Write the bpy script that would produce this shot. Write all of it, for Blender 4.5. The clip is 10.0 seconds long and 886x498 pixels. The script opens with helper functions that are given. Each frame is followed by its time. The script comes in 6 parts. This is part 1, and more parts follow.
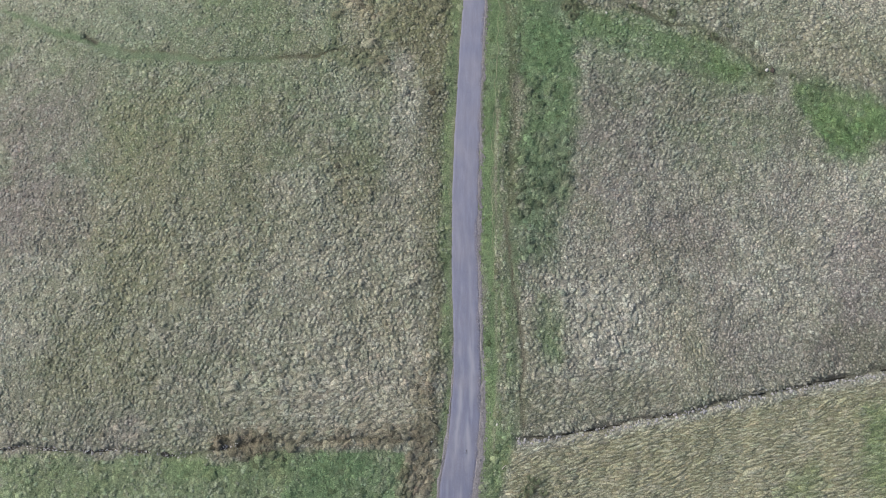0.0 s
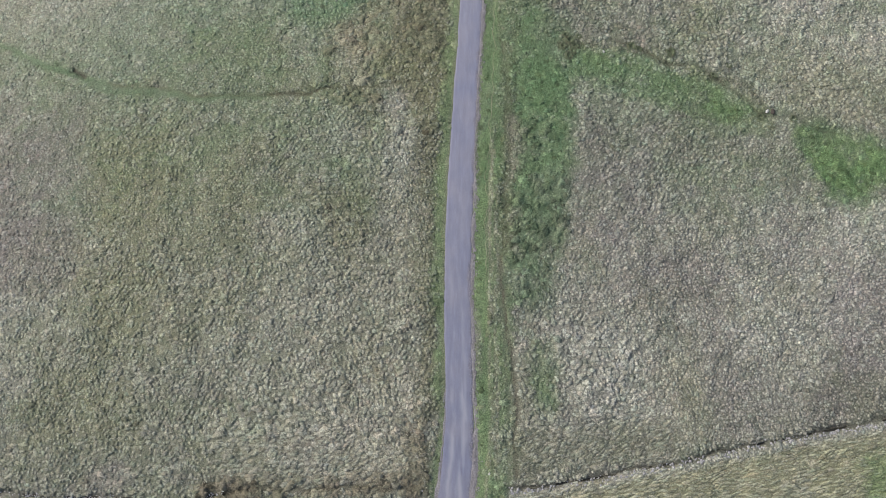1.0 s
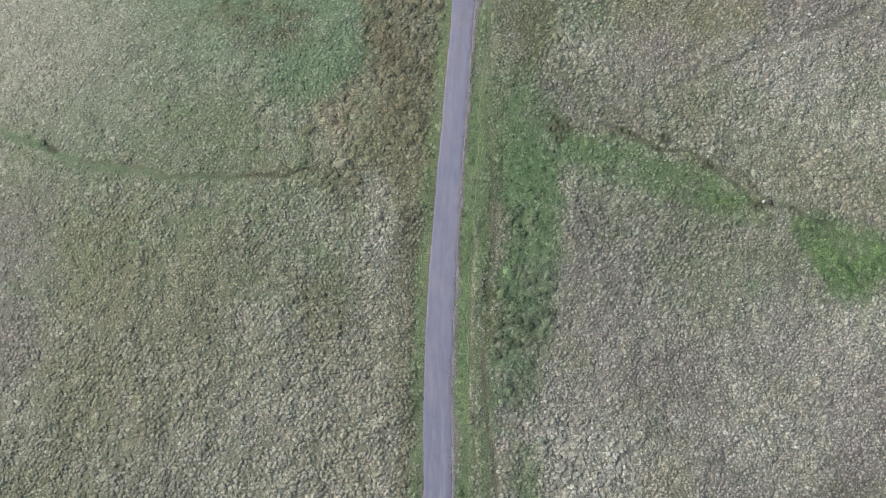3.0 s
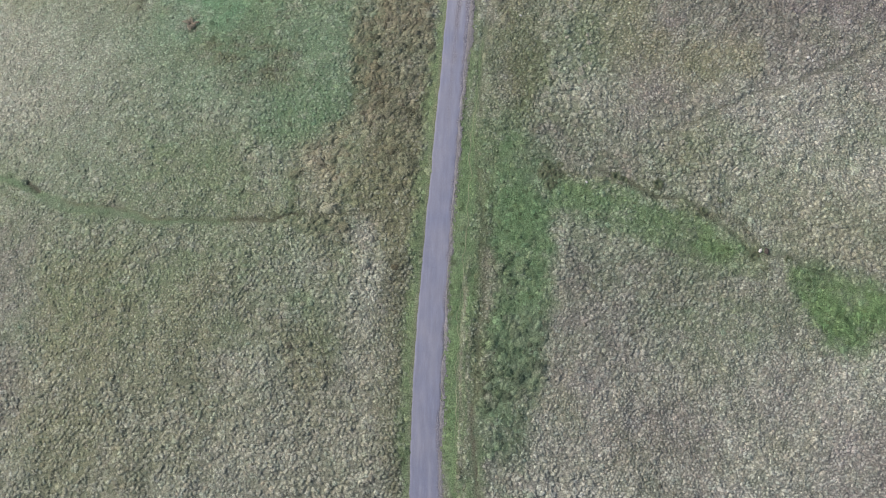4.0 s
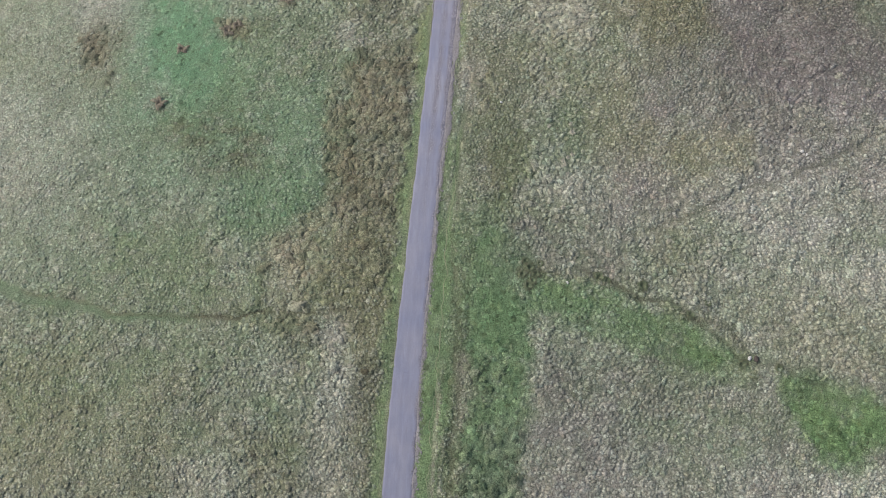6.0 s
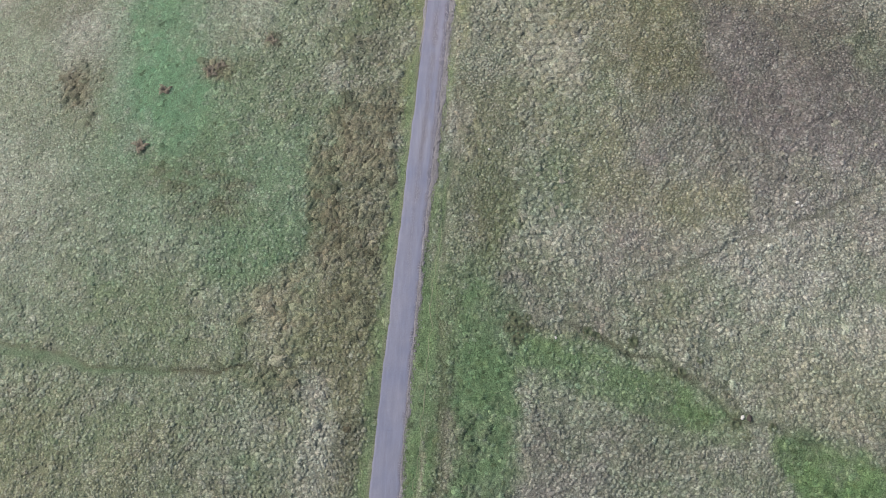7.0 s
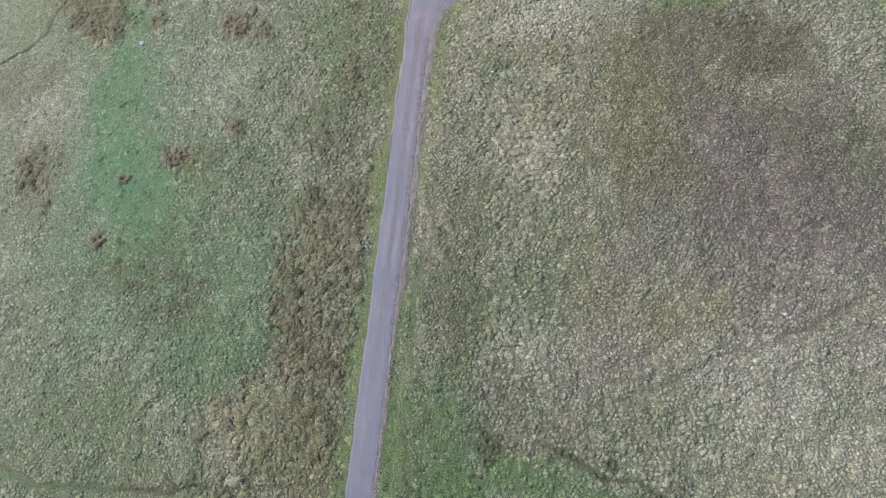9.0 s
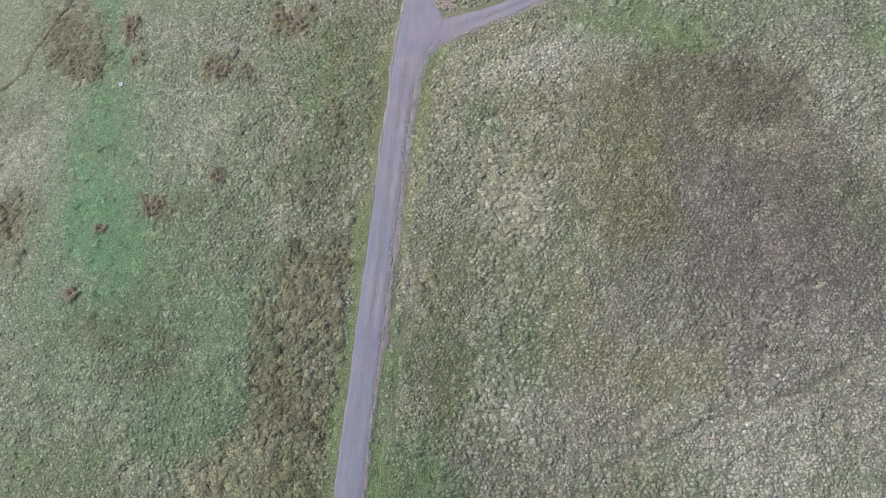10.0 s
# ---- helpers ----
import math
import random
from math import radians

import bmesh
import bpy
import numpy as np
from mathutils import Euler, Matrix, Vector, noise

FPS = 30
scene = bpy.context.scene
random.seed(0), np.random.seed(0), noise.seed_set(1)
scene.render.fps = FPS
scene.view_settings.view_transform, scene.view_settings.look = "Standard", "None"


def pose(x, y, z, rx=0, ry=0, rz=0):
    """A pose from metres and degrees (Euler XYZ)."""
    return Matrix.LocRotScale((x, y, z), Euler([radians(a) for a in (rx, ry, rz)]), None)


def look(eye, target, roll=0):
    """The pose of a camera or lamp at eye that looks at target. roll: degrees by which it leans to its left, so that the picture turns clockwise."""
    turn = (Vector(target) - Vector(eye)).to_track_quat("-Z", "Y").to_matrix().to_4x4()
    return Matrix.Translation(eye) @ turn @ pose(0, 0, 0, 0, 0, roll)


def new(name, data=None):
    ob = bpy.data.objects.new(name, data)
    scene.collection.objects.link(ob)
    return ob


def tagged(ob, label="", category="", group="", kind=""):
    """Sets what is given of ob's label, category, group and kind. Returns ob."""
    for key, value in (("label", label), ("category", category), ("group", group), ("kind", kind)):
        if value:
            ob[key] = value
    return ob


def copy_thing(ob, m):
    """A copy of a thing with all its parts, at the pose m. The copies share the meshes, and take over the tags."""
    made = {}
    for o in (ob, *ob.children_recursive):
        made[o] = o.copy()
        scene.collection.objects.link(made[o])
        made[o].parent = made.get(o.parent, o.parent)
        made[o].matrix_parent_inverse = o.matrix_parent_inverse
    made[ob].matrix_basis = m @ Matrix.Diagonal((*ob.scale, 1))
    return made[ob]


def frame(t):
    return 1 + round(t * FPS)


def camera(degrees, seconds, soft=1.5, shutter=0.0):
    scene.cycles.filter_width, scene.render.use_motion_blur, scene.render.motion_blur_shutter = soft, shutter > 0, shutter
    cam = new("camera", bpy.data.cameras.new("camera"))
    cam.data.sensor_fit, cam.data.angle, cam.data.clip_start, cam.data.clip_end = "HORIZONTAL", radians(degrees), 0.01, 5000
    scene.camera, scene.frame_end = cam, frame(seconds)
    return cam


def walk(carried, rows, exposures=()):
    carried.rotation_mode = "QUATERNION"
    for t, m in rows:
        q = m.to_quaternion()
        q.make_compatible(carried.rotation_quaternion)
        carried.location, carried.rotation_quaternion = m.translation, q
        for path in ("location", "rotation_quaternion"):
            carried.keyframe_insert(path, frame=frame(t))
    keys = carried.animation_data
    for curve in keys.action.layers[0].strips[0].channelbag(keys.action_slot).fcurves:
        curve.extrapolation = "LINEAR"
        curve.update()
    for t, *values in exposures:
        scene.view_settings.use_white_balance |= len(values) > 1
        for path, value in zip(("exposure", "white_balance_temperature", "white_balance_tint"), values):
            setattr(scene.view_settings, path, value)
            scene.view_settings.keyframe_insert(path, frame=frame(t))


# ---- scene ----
cam = camera(66.0, 10.0, soft=0.5)
PATH = [
    (0, 0, 5.82, 70.996, 15, -0, 0),
    (0.5, 0.446, 8.178, 70.807, 15.149, -0.007, 0.18),
    (1, 0.928, 10.576, 70.626, 15.291, -0.009, 0.359),
    (1.5, 1.441, 13.014, 70.451, 15.425, -0.006, 0.537),
    (2, 1.985, 15.491, 70.284, 15.551, 0.001, 0.714),
    (2.5, 2.555, 18.006, 70.122, 15.669, 0.01, 0.886),
    (3, 3.149, 20.559, 69.965, 15.779, 0.022, 1.055),
    (3.5, 3.763, 23.15, 69.813, 15.88, 0.035, 1.217),
    (4, 4.397, 25.778, 69.665, 15.973, 0.049, 1.374),
    (4.5, 5.045, 28.442, 69.521, 16.057, 0.063, 1.522),
    (5, 5.706, 31.142, 69.379, 16.133, 0.075, 1.662),
    (5.5, 6.377, 33.879, 69.24, 16.199, 0.085, 1.792),
    (6, 7.054, 36.65, 69.102, 16.256, 0.093, 1.911),
    (6.5, 7.736, 39.456, 68.965, 16.304, 0.097, 2.018),
    (7, 8.419, 42.296, 68.828, 16.343, 0.096, 2.111),
    (7.5, 9.1, 45.17, 68.692, 16.372, 0.091, 2.191),
    (8, 9.777, 48.077, 68.554, 16.391, 0.079, 2.255),
    (8.5, 10.447, 51.017, 68.415, 16.401, 0.06, 2.302),
    (9, 11.107, 53.99, 68.274, 16.4, 0.034, 2.332),
    (9.5, 11.753, 56.994, 68.131, 16.389, -0.001, 2.344),
    (10, 12.384, 60.03, 67.984, 16.368, -0.046, 2.336),
]
EXPOSURE, KELVIN, TINT = 0.385, 6350, 8
walk(cam, [(t, pose(x, y, z, rx, ry, rz)) for t, x, y, z, rx, ry, rz in PATH], [(0.0, EXPOSURE, KELVIN, TINT), (10.0, EXPOSURE, KELVIN, TINT)])

# ---- light: thin overcast, a soft sun low on the west side ----
SUN_UP, SUN_TURN = 38.0, -75.0      # elevation, and bearing from north (clockwise)
world = bpy.data.worlds.new("overcast_sky")
scene.world = world
world.use_nodes = True
wn = world.node_tree
sky = wn.nodes.new("ShaderNodeTexSky")
sky.sky_type, sky.sun_disc = "NISHITA", False
sky.sun_elevation, sky.sun_rotation = radians(SUN_UP), radians(SUN_TURN)
sky.air_density, sky.dust_density, sky.ozone_density = 1.0, 6.0, 1.0
wn.links.new(sky.outputs[0], wn.nodes["Background"].inputs[0])
wn.nodes["Background"].inputs[1].default_value = 0.113
sun = new("sun", bpy.data.lights.new("sun", "SUN"))
sun.data.energy, sun.data.angle, sun.data.color = 1.5, radians(12), (1.0, 0.97, 0.93)
az, el = radians(SUN_TURN), radians(SUN_UP)
sun.matrix_world = look((math.sin(az) * math.cos(el) * 200, math.cos(az) * math.cos(el) * 200, math.sin(el) * 200), (0, 0, 0))


# ---- materials ----
def nodes(name, rough=0.9, spec=0.2):
    m = bpy.data.materials.new(name)
    m.use_nodes = True
    b = m.node_tree.nodes["Principled BSDF"]
    b.inputs["Roughness"].default_value = rough
    b.inputs["Specular IOR Level"].default_value = spec
    return m, m.node_tree, b


def add(nt, kind, **values):
    n = nt.nodes.new(kind)
    for key, value in values.items():
        n.inputs[key.replace("_", " ")].default_value = value
    return n


def noise_tex(nt, scale, detail=4.0, rough=0.6, coord="Object", stretch=None):
    tc = nt.nodes.new("ShaderNodeTexCoord")
    n = add(nt, "ShaderNodeTexNoise", Scale=scale, Detail=detail, Roughness=rough)
    if stretch:
        mp = add(nt, "ShaderNodeMapping", Scale=stretch)
        nt.links.new(tc.outputs[coord], mp.inputs[0])
        nt.links.new(mp.outputs[0], n.inputs["Vector"])
    else:
        nt.links.new(tc.outputs[coord], n.inputs["Vector"])
    return n


def ramp(nt, source, stops):
    r = nt.nodes.new("ShaderNodeValToRGB")
    while len(r.color_ramp.elements) < len(stops):
        r.color_ramp.elements.new(0.5)
    for e, (p, c) in zip(r.color_ramp.elements, stops):
        e.position, e.color = p, (c, c, c, 1) if isinstance(c, (int, float)) else (*c, 1)
    nt.links.new(source, r.inputs[0])
    return r.outputs[0]


def mix(nt, a, b, fac, how="MIX"):
    n = nt.nodes.new("ShaderNodeMix")
    n.data_type, n.blend_type = "RGBA", how
    for sock, v in ((n.inputs[0], fac), (n.inputs[6], a), (n.inputs[7], b)):
        if hasattr(v, "is_output"):
            nt.links.new(v, sock)
        elif isinstance(v, (int, float)):
            sock.default_value = v
        else:
            sock.default_value = (*v, 1)
    return n.outputs[2]


def bump(nt, b, height, strength, distance):
    n = add(nt, "ShaderNodeBump", Strength=strength, Distance=distance)
    nt.links.new(height, n.inputs["Height"])
    nt.links.new(n.outputs[0], b.inputs["Normal"])


def attribute(nt, name):
    n = nt.nodes.new("ShaderNodeAttribute")
    n.attribute_name = name
    return n


def plant_material(name, grain, contrast, rough=0.9):
    """Vegetation: the plant colour kept with the mesh, broken up by blades and dead straw."""
    m, nt, b = nodes(name, rough, 0.15)
    tint = attribute(nt, "tint").outputs["Color"]
    fine = noise_tex(nt, grain, 5.0, 0.7)
    broad = noise_tex(nt, 0.9, 3.0)
    c = mix(nt, tint, ramp(nt, fine.outputs[0], [(0.34, 1 - contrast), (0.66, 1 + contrast)]), 1.0, "MULTIPLY")
    c = mix(nt, c, ramp(nt, broad.outputs[0], [(0.3, (0.93, 0.96, 0.92)), (0.7, (1.07, 1.04, 1.06))]), 1.0, "MULTIPLY")
    nt.links.new(c, b.inputs["Base Color"])
    bump(nt, b, fine.outputs[0], 1.0, 0.06)
    return m


def speckled(name, base, light, dark, scale, rough=0.9, relief=0.02, broad=0.6):
    m, nt, b = nodes(name, rough, 0.25)
    n, big = noise_tex(nt, scale, 6.0, 0.75), noise_tex(nt, broad, 4.0)
    c = ramp(nt, n.outputs[0], [(0.3, dark), (0.5, base), (0.72, light)])
    c = mix(nt, c, ramp(nt, big.outputs[0], [(0.3, 0.8), (0.7, 1.2)]), 1.0, "MULTIPLY")
    nt.links.new(c, b.inputs["Base Color"])
    bump(nt, b, n.outputs[0], 0.8, relief)
    return m


def road_material():
    """Old chipped tarmac: lanes polished along the wheel lines, loose grit along the middle and the side."""
    m, nt, b = nodes("worn_tarmac", 0.75, 0.35)
    lane = attribute(nt, "lane")
    sep = nt.nodes.new("ShaderNodeSeparateColor")
    nt.links.new(lane.outputs["Color"], sep.inputs[0])
    fine, streak = noise_tex(nt, 14.0, 6.0, 0.8), noise_tex(nt, 1.0, 3.0, 0.5, stretch=(3.6, 0.45, 1.0))
    patchy = noise_tex(nt, 0.25, 3.0)
    c = ramp(nt, fine.outputs[0], [(0.25, (0.146, 0.154, 0.210)), (0.5, (0.199, 0.208, 0.280)), (0.78, (0.268, 0.276, 0.352))])
    c = mix(nt, c, ramp(nt, streak.outputs[0], [(0.3, 0.93), (0.52, 1.0), (0.7, 1.09)]), 1.0, "MULTIPLY")
    c = mix(nt, c, ramp(nt, patchy.outputs[0], [(0.3, (0.88, 0.91, 0.98)), (0.7, (1.12, 1.09, 1.04))]), 1.0, "MULTIPLY")
    grit = ramp(nt, noise_tex(nt, 11.0, 2.0, 0.6).outputs[0], [(0.42, (0.095, 0.093, 0.12)), (0.54, (0.18, 0.172, 0.21)), (0.66, (0.44, 0.42, 0.45))])
    c = mix(nt, c, mix(nt, c, (1.18, 0.99, 0.96), 1.0, "MULTIPLY"), sep.outputs[2])
    c = mix(nt, c, (0.335, 0.342, 0.40), sep.outputs[1])
    c = mix(nt, c, grit, sep.outputs[0])
    nt.links.new(c, b.inputs["Base Color"])
    bump(nt, b, fine.outputs[0], 0.5, 0.02)
    return m


SOIL = plant_material("turf_and_litter", 8.0, 0.7)
MOOR = plant_material("moor_grass_blades", 6.0, 0.6)
RUSH = plant_material("rush_stems", 8.0, 0.7)
GRASS = plant_material("short_grass", 8.0, 0.55)
FERN = plant_material("dead_bracken", 6.0, 0.5)
TARMAC = road_material()
GRAVEL = speckled("loose_pink_gravel", (0.235, 0.224, 0.238), (0.44, 0.42, 0.44), (0.10, 0.093, 0.095), 9.0, relief=0.06)
STONE = speckled("pale_limestone", (0.55, 0.54, 0.52), (0.75, 0.74, 0.71), (0.3, 0.29, 0.27), 7.0, broad=2.0)
PINK_STONE = speckled("pinkish_road_stone", (0.36, 0.31, 0.295), (0.52, 0.47, 0.45), (0.2, 0.16, 0.145), 5.0, broad=3.0)
GREY_STONE = speckled("grey_stream_stone", (0.3, 0.3, 0.31), (0.55, 0.55, 0.56), (0.12, 0.12, 0.12), 8.0, broad=2.0)
TRODDEN = speckled("trodden_straw", (0.21, 0.235, 0.145), (0.34, 0.36, 0.25), (0.12, 0.145, 0.08), 6.0)
WOOD = speckled("bleached_wood", (0.5, 0.47, 0.42), (0.66, 0.63, 0.58), (0.3, 0.27, 0.23), 12.0)
DARK_WOOD = speckled("wet_dark_wood", (0.07, 0.06, 0.055), (0.12, 0.1, 0.09), (0.03, 0.03, 0.03), 12.0)
TUB = speckled("faded_blue_plastic", (0.38, 0.48, 0.58), (0.5, 0.58, 0.66), (0.28, 0.38, 0.48), 5.0, rough=0.5)
LICK = speckled("white_mineral_block", (0.75, 0.76, 0.76), (0.85, 0.85, 0.85), (0.55, 0.55, 0.55), 9.0)
WATER, _nt, _b = nodes("peaty_water", 0.08, 0.5)
_b.inputs["Base Color"].default_value = (0.03, 0.028, 0.02, 1)
_r = noise_tex(_nt, 5.0, 3.0)
bump(_nt, _b, _r.outputs[0], 0.4, 0.03)


# ---- the lie of the land ----
rng = np.random.default_rng(7)
LATTICE = rng.random((256, 256))


def value_noise(x, y):
    xi, yi = np.floor(x).astype(int), np.floor(y).astype(int)
    u, v = x - xi, y - yi
    u, v = u * u * (3 - 2 * u), v * v * (3 - 2 * v)
    a, b = LATTICE[xi % 256, yi % 256], LATTICE[(xi + 1) % 256, yi % 256]
    c, d = LATTICE[xi % 256, (yi + 1) % 256], LATTICE[(xi + 1) % 256, (yi + 1) % 256]
    return (a + (b - a) * u) * (1 - v) + (c + (d - c) * u) * v


def fbm(x, y, size, octaves=4, seed=0):
    """Noise about 0, mostly within -1 to 1, with features of that size in metres."""
    out, amp = 0.0, 1.0
    for k in range(octaves):
        s = 2.0 ** k / size
        out = out + amp * (value_noise(x * s * 0.8 + y * s * 0.6 + 17.3 * k + seed * 31.7, y * s * 0.8 - x * s * 0.6 + 9.1 * k + seed * 11.9) * 2 - 1)
        amp *= 0.55
    return out


def eased(v, low, high, run=12.0):
    m, h = (low + high) / 2, (high - low) / 2
    u = np.abs(v - m)
    return m + np.sign(v - m) * np.where(u < h, u, h + run * np.tanh((u - h) / run))


SLOPE = (-0.279, 2.355, 4.479, -2.578, 4.059, -4.200, 1.099, -1.849, 0.632, 0.036)


def hill(x, y):
    """The smooth hillside: it rises to the north and falls away into a valley in the north-west."""
    x, y = eased(np.asarray(x, float), -60, 60) / 50, (eased(np.asarray(y, float), -2, 128) - 50) / 50
    terms = (1 + 0 * x, x, y, x * x, x * y, y * y, x ** 3, x * x * y, x * y * y, y ** 3)
    return sum(a * b for a, b in zip(SLOPE, terms))


def spline(points, step=0.5):
    """Points along a smooth line through the given ones; further columns (widths) run along."""
    p = np.array(points, float)
    p = np.vstack([2 * p[0] - p[1], p, 2 * p[-1] - p[-2]])
    out = []
    for k in range(1, len(p) - 2):
        n = max(2, int(np.linalg.norm(p[k + 1, :2] - p[k, :2]) / step))
        t = np.linspace(0, 1, n, endpoint=False)[:, None]
        out.append(0.5 * (2 * p[k] + (p[k + 1] - p[k - 1]) * t + (2 * p[k - 1] - 5 * p[k] + 4 * p[k + 1] - p[k + 2]) * t ** 2
                          + (3 * p[k] - p[k - 1] - 3 * p[k + 1] + p[k + 2]) * t ** 3))
    return np.vstack(out + [p[-2:-1]])


# centre line and width of the road, and of the track that leaves it
ROAD = spline([(-1.6, -60, 3.4), (-0.3, -20, 3.4), (1.3, -2, 3.7), (2.1, 3.7, 3.55), (2.62, 9.7, 3.25), (2.66, 15.9, 3.05), (2.53, 22, 3.05), (2.47, 28.4, 3.0),
               (2.64, 34.8, 3.0), (2.92, 41.4, 2.9), (3.27, 48, 2.8), (3.66, 54.5, 2.7), (4.02, 60.2, 2.68), (4.5, 67, 2.7), (4.97, 74.6, 2.78),
               (5.42, 81.3, 2.75), (5.78, 88.2, 2.7), (6.2, 94.9, 2.65), (6.75, 101.8, 3.1), (7.35, 106, 3.5), (7.8, 112, 3.1), (9.2, 126, 2.8), (16, 180, 2.8)])
TRACK = spline([(6.85, 97.6, 2.0), (7.25, 100.2, 2.3), (8.15, 102.7, 2.8), (9.95, 105.0, 3.2), (12.2, 106.1, 2.7), (15.4, 107.25, 2.1), (19.8, 109.2, 2.0), (25, 112.2, 1.9), (40, 121, 1.9), (75, 140, 1.9)])


def flare(y):
    """How far the tarmac widens to the east where the track leaves it."""
    return 1.6 * np.exp(-((y - 106.3) / 2.6) ** 2)


def shoulder_width(y):
    """Width of the loose gravel on the east side of the lane: broad at the foot of the hill, narrow and uneven further up."""
    return 0.32 + 0.5 * np.clip((15 - y) / 9, 0, 1) + 0.08 * np.clip((y - 48) / 20, 0, 1) + 0.2 * np.clip((y - 76) / 12, 0, 1) + 0.16 * fbm(y, 0 * y, 7.0, 3, 57)


def off_line(x, y, line, reach):
    """Signed distance to a line (to its right: plus), the row nearest to each place; far places get reach."""
    d, row, side = np.full(x.shape, float(reach)), np.zeros(x.shape, int), np.ones(x.shape)
    for k in range(len(line) - 1):
        a, b = line[k, :2], line[k + 1, :2]
        near = (np.abs(x - (a[0] + b[0]) / 2) < reach + 3) & (np.abs(y - (a[1] + b[1]) / 2) < reach + 3)
        if not near.any():
            continue
        px, py = x[near] - a[0], y[near] - a[1]
        v = b - a
        t = np.clip((px * v[0] + py * v[1]) / (v @ v), 0, 1)
        r = np.hypot(px - v[0] * t, py - v[1] * t)
        s = np.where(px * v[1] - py * v[0] > 0, 1.0, -1.0)
        better = r < d[near]
        idx = np.flatnonzero(near.ravel())[better.ravel()]
        d.ravel()[idx], row.ravel()[idx], side.ravel()[idx] = r[better], k, s[better]
    return d * side, row


# ---- what grows where: plant colours, height of growth and paleness of the tips on a map ----
STEP, X0, X1, Y0, Y1 = 0.3, -72.0, 72.0, -10.0, 137.9
MX, MY = np.meshgrid(np.arange(X0, X1 + 0.01, STEP), np.arange(Y0, Y1 + 0.01, STEP))
#      red, green, blue, height of growth, paleness of tips, sort (0 moor tussock, 1 rush, 2 short grass, 3 bracken)
KINDS = {
    "pale": (0.232, 0.234, 0.193, 1.0, 0.50, 0), "white": (0.308, 0.310, 0.270, 1.3, 0.85, 0), "tan": (0.258, 0.248, 0.189, 1.0, 0.45, 0),
    "straw": (0.246, 0.246, 0.161, 0.9, 0.4, 0), "olive": (0.167, 0.188, 0.131, 0.9, 0.38, 0), "moss": (0.170, 0.176, 0.105, 0.8, 0.35, 0),
    "purple": (0.152, 0.138, 0.132, 0.65, 0.3, 0), "green": (0.138, 0.184, 0.115, 0.7, 0.28, 0), "turf": (0.148, 0.208, 0.107, 0.7, 0.35, 2), "rushgreen": (0.088, 0.122, 0.073, 1.0, 0.12, 1), "verge": (0.186, 0.200, 0.110, 0.5, 0.35, 2), "lush": (0.108, 0.180, 0.087, 0.6, 0.15, 2),
    "bright": (0.116, 0.190, 0.079, 0.6, 0.15, 2), "emerald": (0.118, 0.210, 0.128, 0.33, 0.25, 2), "dark": (0.130, 0.136, 0.090, 0.95, 0.3, 0),
    "darkgreen": (0.108, 0.160, 0.094, 1.0, 0.15, 2), "brown": (0.130, 0.118, 0.084, 0.8, 0.26, 3), "rust": (0.166, 0.146, 0.100, 0.85, 0.3, 3),
    "sage": (0.188, 0.232, 0.176, 0.7, 0.38, 0), "mauve": (0.226, 0.200, 0.201, 0.8, 0.45, 0), "sedge": (0.150, 0.156, 0.105, 0.95, 0.3, 1), "umber": (0.132, 0.124, 0.092, 0.7, 0.2, 0), "mossgreen": (0.116, 0.164, 0.090, 0.65, 0.25, 0), "peaty": (0.112, 0.110, 0.071, 0.85, 0.22, 0), "peat": (0.070, 0.064, 0.053, 0.7, 0.1, 0),
}
COVER = np.zeros(MX.shape + (5,))
COVER[...] = KINDS["pale"][:5]
SORTS = np.zeros(MX.shape + (4,))
SORTS[..., 0] = 1
CARVE = np.zeros(MX.shape)
BARE = np.zeros(MX.shape)    # trodden or wet ground with nothing tall on it
SWATH = np.zeros(MX.shape)   # where the grass lies combed over in one direction
RAGGED = fbm(MX, MY, 4.0, 5, 3)
FRAYED = fbm(MX, MY, 1.1, 3, 4)


def lay(kind, mask, window):
    k = KINDS[kind]
    COVER[window] += (np.array(k[:5]) - COVER[window]) * mask[..., None]
    share = mask * (0.93 if k[5] else 1.0)
    SORTS[window] *= 1 - share[..., None]
    SORTS[window + (k[5],)] += share


def window_of(p, margin):
    i0, i1 = np.searchsorted(MY[:, 0], (p[:, 1].min() - margin, p[:, 1].max() + margin))
    j0, j1 = np.searchsorted(MX[0], (p[:, 0].min() - margin, p[:, 0].max() + margin))
    return slice(i0, i1), slice(j0, j1)


